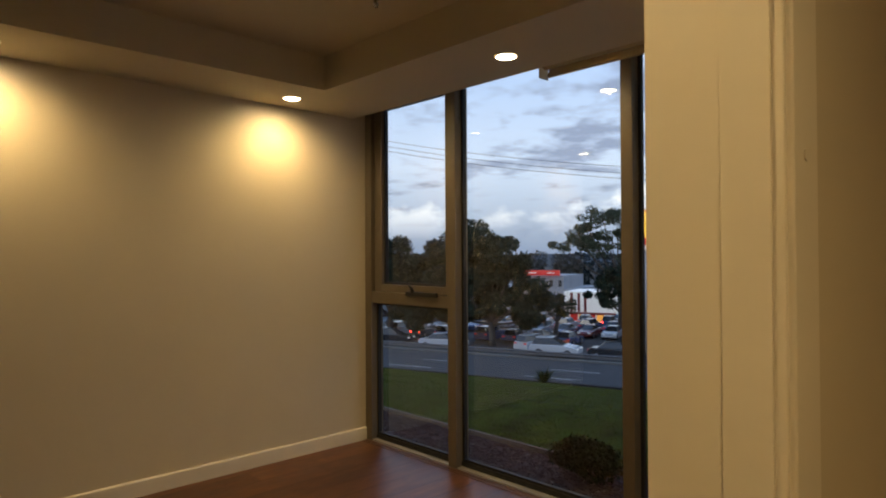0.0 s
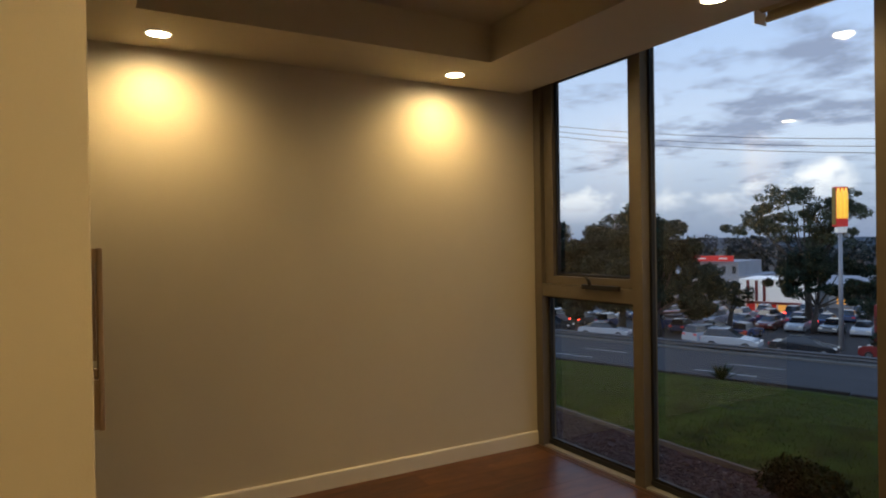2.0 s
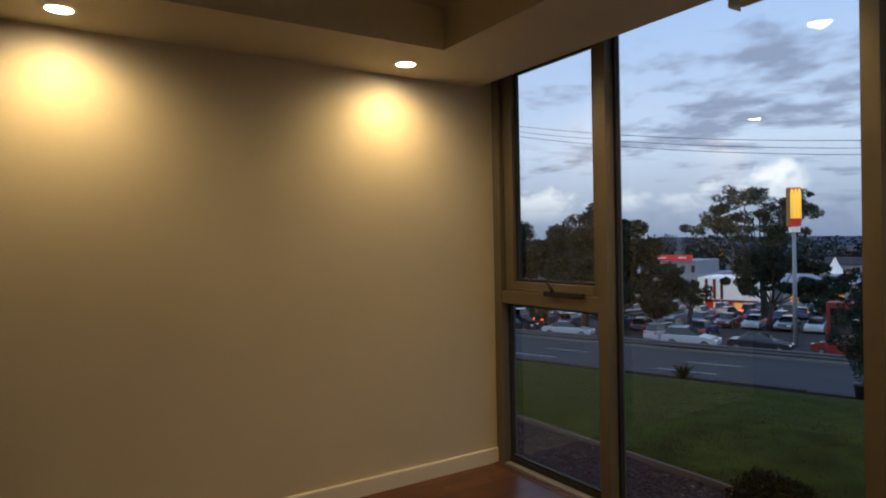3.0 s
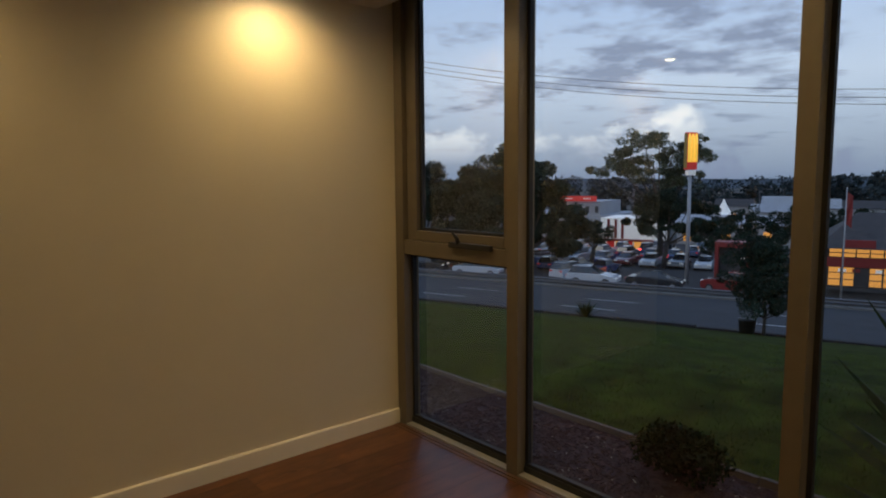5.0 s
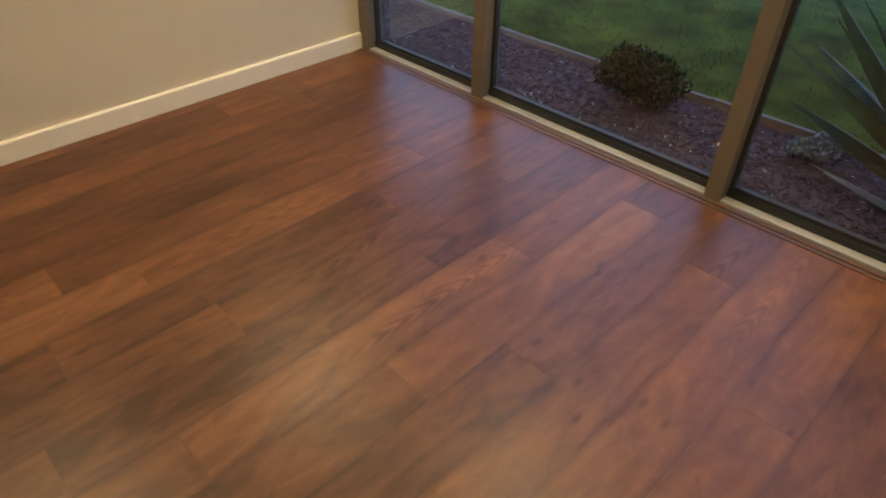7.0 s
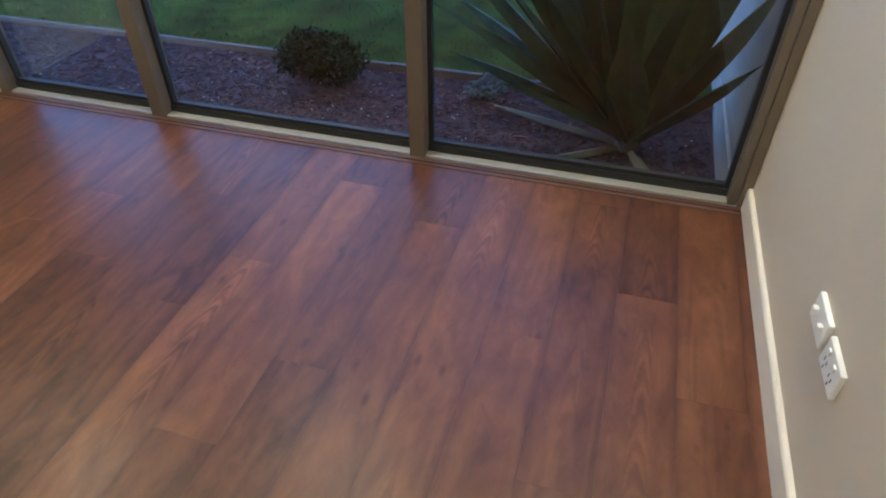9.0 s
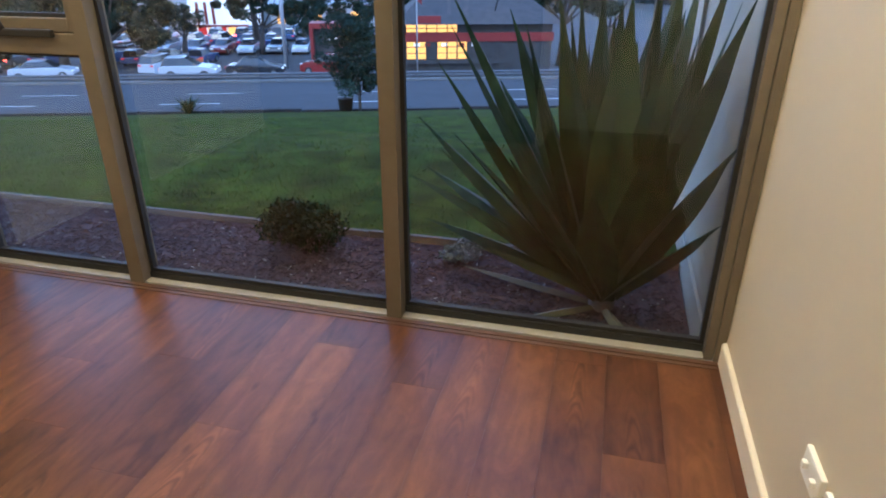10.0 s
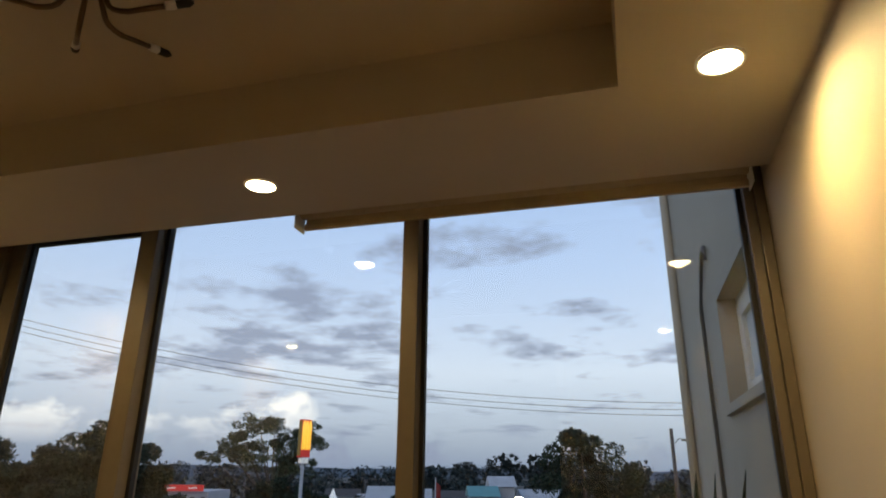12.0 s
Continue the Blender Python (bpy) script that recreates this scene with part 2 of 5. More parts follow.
    link(noise_at((1, 0.22, 1), 7.0, 3), en.inputs[1])
    me_ = add("ShaderNodeMix")
    me_.data_type = "RGBA"
    me_.inputs[7].default_value = (0.040, 0.015, 0.008, 1)
    link(en.outputs[0], me_.inputs[0])
    link(mk.outputs[2], me_.inputs[6])
    link(me_.outputs[2], b.inputs["Base Color"])
    rr = add("ShaderNodeMapRange")
    rr.inputs["To Min"].default_value, rr.inputs["To Max"].default_value = 0.31, 0.46
    link(blot, rr.inputs[0])
    link(rr.outputs[0], b.inputs["Roughness"])
    bp = add("ShaderNodeBump", Strength=0.12, Distance=0.004)
    link(fine, bp.inputs["Height"])
    link(bp.outputs[0], b.inputs["Normal"])
    return m


def pane_glass():
    m = bpy.data.materials.new("clear_glass")
    m.use_nodes = True
    add, link = nodes_of(m.node_tree)
    out = add("ShaderNodeOutputMaterial")
    b = add("ShaderNodeBsdfPrincipled", Roughness=0.0, IOR=1.5)
    b.inputs["Base Color"].default_value = (0.93, 0.96, 0.95, 1)
    b.inputs["Transmission Weight"].default_value = 1.0
    link(b.outputs[0], out.inputs[0])
    return m


def glow(name, col, strength):
    m = bpy.data.materials.new(name)
    m.use_nodes = True
    add, link = nodes_of(m.node_tree)
    out, e = add("ShaderNodeOutputMaterial"), add("ShaderNodeEmission")
    e.inputs[0].default_value, e.inputs[1].default_value = (*col, 1), strength
    link(e.outputs[0], out.inputs[0])
    return m


PAINT = mat("wall_paint", (0.57, 0.50, 0.375), 0.62, var=0.025, scale=2.0, bump=0.05, bscale=260)
CEILP = mat("ceiling_paint", (0.50, 0.445, 0.35), 0.75, var=0.02, scale=1.5, bump=0.03, bscale=200)
TRIM = mat("satin_trim_paint", (0.70, 0.64, 0.53), 0.5, var=0.03, scale=5, bump=0.02, bscale=60)
WOOD = wood_floor()
SUBFLOOR = mat("dark_joint", (0.055, 0.021, 0.011), 0.7)
ALU = mat("bronze_aluminium", (0.165, 0.138, 0.104), 0.4, metal=0.35, var=0.06, scale=14, bump=0.01, bscale=300, rvar=0.06)
GASKET = mat("black_rubber", (0.012, 0.012, 0.013), 0.6, var=0.2, scale=30)
GLASS = pane_glass()
BLACKP = mat("black_plastic", (0.010, 0.009, 0.009), 0.5, var=0.2, scale=40)
BLIND = mat("blind_fabric", (0.42, 0.35, 0.25), 0.8, var=0.05, scale=30, bump=0.1, bscale=700)
LAMPG = glow("lamp_glow", (1.0, 0.83, 0.52), 75)
PLASTIC = mat("white_plastic", (0.82, 0.81, 0.76), 0.28, var=0.02, scale=20)
WARDROBE = mat("satin_wardrobe_laminate", (0.085, 0.064, 0.040), 0.4, var=0.08, scale=4, stretch=(6, 1, 0.4), spec=0.35)
HANDLE = mat("pale_handle", (0.33, 0.22, 0.14), 0.4, var=0.06, scale=20)
CHROME = mat("dark_chrome", (0.17, 0.125, 0.085), 0.3, metal=1.0, var=0.1, scale=20)
RENDERW = mat("painted_render", (0.33, 0.285, 0.215), 0.8, var=0.07, scale=3, bump=0.25, bscale=120)
SOIL = mat("ground_soil", (0.04, 0.038, 0.03), 0.95, var=0.3, scale=0.6, bump=0.4, bscale=9)
MULCH = mat("bark_mulch", (0.013, 0.0046, 0.0038), 0.9, var=0.5, scale=25, bump=0.8, bscale=60, col2=(0.038, 0.014, 0.011))
CHIP = mat("bark_chip", (0.020, 0.007, 0.0055), 0.9, var=0.4, scale=40, col2=(0.038, 0.0145, 0.0110))
PEBBLE = mat("pale_chip", (0.24, 0.22, 0.20), 0.8, var=0.2, scale=30)
LAWN = mat("lawn_turf", (0.0165, 0.025, 0.003), 0.95, var=0.5, scale=3.2, bump=0.2, bscale=22, col2=(0.036, 0.045, 0.005), spec=0.05)
BLADE = mat("grass_blade", (0.026, 0.040, 0.004), 0.8, var=0.6, scale=9.0, col2=(0.074, 0.092, 0.010), spec=0.1)
EDGE = mat("timber_edging", (0.075, 0.055, 0.04), 0.85, var=0.25, scale=12, stretch=(0.1, 1, 1), bump=0.3)
ASPHALT = mat("asphalt", (0.030, 0.030, 0.032), 0.95, var=0.18, scale=0.8, bump=0.3, bscale=60)
CARPARK = mat("worn_asphalt", (0.040, 0.036, 0.034), 0.95, var=0.25, scale=0.3, bump=0.2, bscale=30)
LINE = mat("road_paint", (0.55, 0.55, 0.52), 0.7, var=0.15, scale=3)
KERB = mat("kerb_concrete", (0.14, 0.135, 0.125), 0.85, var=0.15, scale=4, bump=0.2)
GALV = mat("galvanised_steel", (0.12, 0.12, 0.125), 0.6, metal=0.4, var=0.12, scale=6)
LEAF = mat("gum_leaf", (0.024, 0.038, 0.018), 0.7, var=0.45, scale=0.6, col2=(0.05, 0.068, 0.032))
LEAF2 = mat("dense_leaf", (0.0095, 0.0210, 0.0140), 0.85, var=0.45, scale=0.5, col2=(0.0200, 0.0370, 0.0225), spec=0.2)
# bluish haze of distance is put into this leaf colour
WOODS = mat("hazed_woods", (0.022, 0.031, 0.033), 1.0, var=0.35, scale=0.12, col2=(0.034, 0.046, 0.047), spec=0.05)
BARK = mat("tree_bark", (0.075, 0.062, 0.052), 0.9, var=0.35, scale=5, bump=0.4, bscale=20)
AGAVE = mat("agave_leaf", (0.0095, 0.021, 0.0068), 0.6, var=0.35, scale=5, col2=(0.020, 0.035, 0.0115), stretch=(3, 3, 0.6), spec=0.10)
AGAVED = mat("dry_agave_leaf", (0.07, 0.062, 0.024), 0.7, var=0.3, scale=8)
BUSHL = mat("bush_leaf", (0.0045, 0.010, 0.0045), 0.85, var=0.5, scale=9, col2=(0.011, 0.021, 0.007), spec=0.06)
GREYL = mat("grey_shrub_leaf", (0.085, 0.105, 0.10), 0.7, var=0.3, scale=12)
# blue-grey of the hills is distance haze, painted in
HILL = mat("hazed_hill", (0.075, 0.095, 0.115), 1.0, var=0.25, scale=0.004)


# ---- mesh helpers ----
def box(bm, x0, x1, y0, y1, z0, z1, bev=0.0):
    vs = [bm.verts.new((x, y, z)) for x in (x0, x1) for y in (y0, y1) for z in (z0, z1)]
    fs = [bm.faces.new([vs[i] for i in f]) for f in
          ((0, 1, 3, 2), (4, 6, 7, 5), (0, 4, 5, 1), (2, 3, 7, 6), (0, 2, 6, 4), (1, 5, 7, 3))]
    if bev:
        es = list({e for f in fs for e in f.edges})
        bmesh.ops.bevel(bm, geom=es, offset=bev, segments=2, affect="EDGES", profile=0.6)
    return bm


def boxes(*rows, bev=0.0):
    bm = bmesh.new()
    for r in rows:
        box(bm, *r, bev=bev)
    return bm


def tube(bm, pts, radii, seg=10, cap=True):
    """A round tube along a line of points."""
    pts = [Vector(p) for p in pts]
    rings = []
    for i, p in enumerate(pts):
        d = (pts[min(i + 1, len(pts) - 1)] - pts[max(i - 1, 0)]).normalized()
        s = d.cross(Vector((0.13, 0.31, 1.0)) if abs(d.z) < 0.95 else Vector((1, 0.2, 0))).normalized()
        w = d.cross(s)
        r = radii[i] if isinstance(radii, (list, tuple)) else radii
        rings.append([bm.verts.new(p + r * (math.cos(a) * s + math.sin(a) * w)) for a in (2 * math.pi * k / seg for k in range(seg))])
    for a, b in zip(rings, rings[1:]):
        for k in range(seg):
            bm.faces.new((a[k], a[(k + 1) % seg], b[(k + 1) % seg], b[k]))
    if cap:
        bm.faces.new(rings[0][::-1])
        bm.faces.new(rings[-1])
    return bm


def obj(name, bm, material, smooth=False):
    me = bpy.data.meshes.new(name)
    bmesh.ops.recalc_face_normals(bm, faces=bm.faces)
    bm.to_mesh(me)
    bm.free()
    me.materials.append(material)
    if smooth:
        me.shade_smooth()
    return new(name, me)


def part(name, bm, material, parent, label="", smooth=False):
    o = obj(name, bm, material, smooth)
    o.parent = parent
    if label:
        o["label"] = label
    return o


def structure(name, bm, material, label, category="wall", smooth=False):
    return tagged(obj(name, bm, material, smooth), label, category, kind="structure")


def thing(name, label, category, m=None, group="", kind=""):
    o = new(name)
    o.empty_display_size = 0.1
    if m is not None:
        o.matrix_world = m
    return tagged(o, label, category, group, kind)


def raw(name, verts, faces, material, label="", category="", kind="", parent=None):
    me = bpy.data.meshes.new(name)
    me.from_pydata(verts, [], faces)
    me.materials.append(material)
    o = new(name, me)
    if parent:
        o.parent = parent
    return tagged(o, label, category, kind=kind)


# ---- the room: shell ----
W, BACK, THICK = 3.505, -3.3, 0.14
JAMB_A, JAMB_B = -2.199, -3.06            # the doorway in the right wall
structure("wall_left", boxes((-0.12, 0, BACK - 0.12, 0.12, -0.3, 2.75)), PAINT, "plain cream painted plaster wall lit by downlights")
structure("wall_back", boxes((0, W + THICK, BACK - 0.12, BACK, -0.3, 2.75)), PAINT, "plain cream painted plaster wall behind the wardrobe")
structure("wall_right", boxes((W, W + THICK, JAMB_A, 0.12, -0.3, 2.75), (W, W + THICK, BACK, JAMB_B, -0.3, 2.75),
                              (W, W + THICK, JAMB_B, JAMB_A, 2.1, 2.75)), PAINT, "plain cream painted plaster wall with a doorway")
ceil = boxes((0, 0.549, BACK, -0.11, CEIL, 2.75), (3.03, W, BACK, -0.11, CEIL, 2.75), (0.549, 3.03, -0.715, -0.11, CEIL, 2.75),
             (0.549, 3.03, BACK, -2.5, CEIL, 2.75), (0.549, 3.03, -2.5, -0.715, 2.61, 2.75), (0, W, -0.11, 0.0, 2.58, 2.75))
structure("ceiling", ceil, CEILP, "cream plaster ceiling with a lower border and raised tray", "ceiling")
structure("wall_above_window", boxes((0, W, 0.0, 0.12, 2.58, 2.75)), PAINT, "plaster strip above the window head")


def skirting(name, x0, x1, y0, y1, face):
    """A skirting board with an eased top edge; face: which side looks into the room."""
    h, t = 0.094, 0.017
    bm = bmesh.new()
    prof = [(0, 0), (t, 0), (t, h - 0.008), (t - 0.004, h - 0.002), (t - 0.009, h), (0, h)]
    ends = []
    for y in (y0, y1):
        ends.append([bm.verts.new((x0 + d if face > 0 else x1 - d, y, z)) for d, z in prof])
    for k in range(len(prof)):
        bm.faces.new((ends[0][k], ends[0][(k + 1) % len(prof)], ends[1][(k + 1) % len(prof)], ends[1][k]))
    bm.faces.new(ends[0])
    bm.faces.new(ends[1][::-1])
    return structure(name, bm, TRIM, "white gloss painted timber skirting board", "baseboard")


skirting("baseboard", 0.001, 0.02, -2.68, -0.002, 1)
skirting("baseboard", W - 0.02, W - 0.001, JAMB_A, -0.002, -1)

# door surround: lining and architrave on the hall side
door = thing("door_frame", "cream painted timber door lining and architrave", "door frame", kind="structure")
part("lining", boxes((W - 0.004, W + THICK + 0.004, JAMB_A - 0.018, JAMB_A - 0.001, 0, 2.1), bev=0.002), TRIM, door)
part("lining", boxes((W - 0.004, W + THICK + 0.004, JAMB_B + 0.001, JAMB_B + 0.018, 0, 2.1), bev=0.002), TRIM, door)
for y0, y1 in ((JAMB_A - 0.012, JAMB_A + 0.062), (JAMB_B - 0.062, JAMB_B + 0.012)):
    bm = boxes((W + THICK + 0.0005, W + THICK + 0.011, y0, y1, 0, 2.155), bev=0.003)
    part("architrave", bm, TRIM, door)
part("door_stop", boxes((W + 0.082, W + THICK - 0.008, JAMB_A - 0.0205, JAMB_A - 0.0185, 0, 2.08), bev=0.0008), TRIM, door)
part("screw_cap", tube(bmesh.new(), [(W + THICK + 0.0112, JAMB_A + 0.020, 1.475), (W + THICK + 0.0125, JAMB_A + 0.020, 1.475)], 0.006, 12), TRIM, door, "small painted screw cap")

# the hall outside the doorway
structure("hall_floor", boxes((W + THICK, 5.4, -4.4, -1.0, -0.3, -0.004)), mat("hall_boards", (0.2, 0.075, 0.032), 0.35, var=0.3, scale=5, stretch=(6, 0.5, 1)),
          "red-brown timber boards in the hall", "floor")
structure("hall_wall", boxes((5.4, 5.52, -4.4, -1.0, -0.3, 2.75), (W + THICK, 5.4, -1.0, -0.88, -0.3, 2.75), (W + THICK, 5.4, -4.52, -4.4, -0.3, 2.75),
                             (W, W + THICK, -4.52, BACK - 0.12, -0.3, 2.75)), PAINT, "plain cream walls of the hall")
structure("hall_ceiling", boxes((W + THICK, 5.4, -4.4, -1.0, 2.42, 2.75)), CEILP, "plain hall ceiling", "ceiling")

# ---- window ----
FY0, FY1, GY = 0.0, 0.115, 0.085          # frame depth and glass line
win = thing("window_1", "floor to ceiling bronze aluminium window in three bays", "window", kind="structure")
SILLM = mat("pale_aluminium", (0.40, 0.385, 0.35), 0.4, metal=0.4, var=0.1, scale=20, stretch=(0.2, 1, 1))
RF = 0.070                                 # width of the frame at the right
M1, M2 = (0.897, 0.970), (2.167, 2.233)
TOP = 2.575


def member(name, *b, bev=0.003):
    return part(name, boxes(b, bev=bev), ALU, win)


member("window_frame", 0.002, 0.075, FY0, FY1, 0.0, TOP)
member("window_frame", W - RF, W - 0.036, FY0 + 0.012, FY1, 0.0, TOP)
member("window_frame", W - 0.035, W - 0.002, FY0, FY1, 0.0, TOP)
member("mullion", *M1, FY0 - 0.004, FY1, 0.0, TOP)
member("mullion", *M2, FY0 - 0.004, FY1, 0.0, TOP)
BAYS = [(0.075, M1[0]), (M1[1], M2[0]), (M2[1], W - RF)]
for a, b in BAYS:
    part("window_sill", boxes((a, b, FY0 + 0.004, 0.052, 0.0, 0.013), bev=0.003), SILLM, win, "pale aluminium sill channel")
    member("sill_riser", a, b, 0.0525, 0.0815, 0.0, 0.040)
    part("outer_sill", boxes((a, b, 0.089, FY1, 0.0, 0.037), bev=0.003), ALU, win, "bronze aluminium outer sill")
    member("window_head", a, b, FY0 + 0.002, FY1, TOP - 0.05, TOP)
member("transom", 0.075, M1[0], FY0 + 0.004, FY1, 1.03, 1.112)
STRIP = mat("stained_beading", (0.085, 0.042, 0.022), 0.5, var=0.3, scale=14, stretch=(0.15, 1, 1))
part("floor_strip", boxes((0.02, W - 0.02, -0.026, -0.0015, 0.0, 0.006), bev=0.002), STRIP, win, "narrow dark stained beading under the window")
part("floor_strip", boxes((0.02, W - 0.02, -0.050, -0.029, 0.0, 0.0035), bev=0.0015), STRIP, win, "narrow dark stained beading under the window")


def pane(x0, x1, z0, z1, y=GY):
    p = part("pane", boxes((x0, x1, y - 0.003, y + 0.003, z0, z1)), GLASS, win, "clear glass pane")
    p.visible_shadow = False
    g = 0.017
    part("gasket", boxes((x0, x0 + g, y - 0.030, y - 0.004, z0, z1), (x1 - g, x1, y - 0.030, y - 0.004, z0, z1),
                         (x0 + g, x1 - g, y - 0.030, y - 0.004, z0, z0 + g), (x0 + g, x1 - g, y - 0.030, y - 0.004, z1 - g, z1)), GASKET, win,
         "black rubber glazing seal")
    if z0 < 0.1:
        part("gasket", boxes((x0 + 0.001, x1 - 0.001, 0.046, 0.052, 0.0135, 0.043)), GASKET, win, "black rubber glazing seal")
    return p


pane(BAYS[0][0], BAYS[0][1], 0.042, 1.03)
pane(*BAYS[1], 0.042, TOP - 0.05)
pane(*BAYS[2], 0.042, TOP - 0.05)
# the awning sash over the transom
sash = part("sash", boxes((0.079, 0.165, 0.03, 0.10, 1.114, TOP - 0.052), (0.845, 0.899, 0.03, 0.10, 1.114, TOP - 0.052),
                          (0.165, 0.845, 0.03, 0.10, 1.114, 1.168), (0.165, 0.845, 0.03, 0.10, TOP - 0.1, TOP - 0.052), bev=0.003), ALU, win, "bronze awning sash frame")
pane(0.165, 0.845, 1.168, TOP - 0.1)
win_latch = part("window_winder", boxes((0.49, 0.80, -0.022, 0.003, 1.098, 1.128), bev=0.006), BLACKP, win, "black chain winder on the transom")
bm = bmesh.new()
tube(bm, [(0.560, -0.012, 1.120), (0.556, -0.020, 1.150), (0.535, -0.028, 1.178)], [0.014, 0.011, 0.008], 8)
part("winder_handle", bm, BLACKP, win_latch, "", True)

# roller blind rolled up at the head of the two right bays
blind = thing("roller_blind", "cream fabric roller blind rolled up at the window head", "blind")
bm = bmesh.new()
tube(bm, [(1.735, -0.055, 2.44), (3.45, -0.055, 2.44)], 0.038, 20)
part("fabric_roll", bm, BLIND, blind, "", True)
part("fabric_drop", boxes((1.735, 3.45, -0.020, -0.017, 2.388, 2.45)), BLIND, blind)
bm = boxes((1.73, 3.455, -0.029, -0.009, 2.365, 2.392), bev=0.006)
part("bottom_rail", bm, BLIND, blind)
for bx in (1.722, 3.452):
    part("bracket", boxes((bx, bx + 0.004, -0.095, -0.012, 2.352, 2.578)), PLASTIC, blind)

# ---- downlights ----
def downlight(x, y, z, label):
    t = thing("downlight", label, "ceiling light", pose(x, y, z), group="ceiling downlights")
    bm = bmesh.new()
    seg = 28
    rings = []
    for r, h in ((0.062, 0.0), (0.061, -0.004), (0.055, -0.006), (0.0505, -0.003), (0.0505, 0.0)):
        rings.append([bm.verts.new((r * math.cos(2 * math.pi * k / seg), r * math.sin(2 * math.pi * k / seg), h)) for k in range(seg)])
    for a, b in zip(rings, rings[1:]):
        for k in range(seg):
            bm.faces.new((a[k], a[(k + 1) % seg], b[(k + 1) % seg], b[k]))
    part("trim_ring", bm, PLASTIC, t, "", True)
    bm = bmesh.new()
    tube(bm, [(0, 0, 0.0), (0, 0, -0.0025)], 0.050, seg)
    part("lens", bm, LAMPG, t, "glowing warm white lens")
    return t


for lx, ly in LAMPS:
    downlight(lx, ly, CEIL - 0.001, "round recessed downlight, lit warm white, in the ceiling border")
downlight(4.45, -2.85, 2.419, "round recessed downlight, lit, in the hall ceiling")

# ---- chandelier in the ceiling tray ----
CH = (1.778, -1.277, 2.61)
ch = thing("chandelier", "small unlit chandelier with curved glass and dark metal arms", "chandelier", pose(*CH))
bm = bmesh.new()
tube(bm, [(0, 0, 0), (0, 0, -0.018), (0, 0, -0.03)], [0.06, 0.058, 0.02], 18)
part("canopy", bm, CHROME, ch, "", True)
bm = bmesh.new()
tube(bm, [(0, 0, -0.02), (0, 0, -0.04), (0, 0, -0.055), (0, 0, -0.08), (0, 0, -0.09)], [0.010, 0.010, 0.03, 0.028, 0.008], 14)
part("stem", bm, CHROME, ch, "", True)
for k in range(6):
    a = 2 * math.pi * k / 6 + 0.35
    c, s = math.cos(a), math.sin(a)
    path = []
    for q in range(11):
        f = q / 10
        # straight down beside the stem, then swept outwards
        b2 = max(0.0, f - 0.35) / 0.65
        r = 0.028 + 0.03 * min(1.0, f / 0.35) + 0.135 * b2 ** 1.5
        z = -0.045 - 0.085 * math.sin(min(1.0, f / 0.62) * math.pi / 2) + 0.022 * max(0.0, f - 0.7) / 0.3
        path.append((r * c, r * s, z))
    bm = bmesh.new()
    tube(bm, path, 0.0072, 8)
    arm = part("arm", bm, CHROME, ch, "", True)
    e = Vector(path[-1])
    dr = (e - Vector(path[-2])).normalized()
    bm = bmesh.new()
    tube(bm, [e + 0.004 * dr, e + 0.028 * dr], 0.011, 10)
    part("collar", bm, PLASTIC, arm, "pale glass collar", True)
    bm = bmesh.new()
    tube(bm, [e + 0.030 * dr, e + 0.060 * dr, e + 0.072 * dr], [0.011, 0.011, 0.004], 10)
    part("lamp_holder", bm, BLACKP, arm, "black lamp holder", True)

# ---- wardrobe ----
WF = -2.701
ward = thing("wardrobe", "built-in wardrobe with satin brown doors and pale pull handles", "wardrobe")
part("side_panel", boxes((2.44, 2.50, BACK + 0.001, WF, 0.0, CEIL - 0.001), bev=0.002), PAINT, ward, "cream painted end panel")
part("carcass", boxes((0.001, 2.439, BACK + 0.001, WF - 0.024, 0.0, CEIL - 0.001)), BLACKP, ward, "dark carcass in the door gaps")
DX = [0.02, 0.90, 1.79, 2.425]
for i, (a, b) in enumerate(zip(DX, DX[1:])):
    dr = part("wardrobe_door", boxes((a + 0.003, b - 0.003, WF - 0.022, WF - 0.002, 0.06, CEIL - 0.02), bev=0.0015), WARDROBE, ward)
    hx = {0: b - 0.06, 1: b - 0.07, 2: a + 0.07}[i]
    bm = boxes((hx - 0.016, hx + 0.016, WF + 0.016, WF + 0.028, 0.985, 1.395), bev=0.004)
    box(bm, hx - 0.011, hx + 0.011, WF - 0.002, WF + 0.018, 1.362, 1.392)
    box(bm, hx - 0.011, hx + 0.011, WF - 0.002, WF + 0.018, 0.988, 1.10)
    part("handle", bm, HANDLE, dr, "pale vertical pull handle")

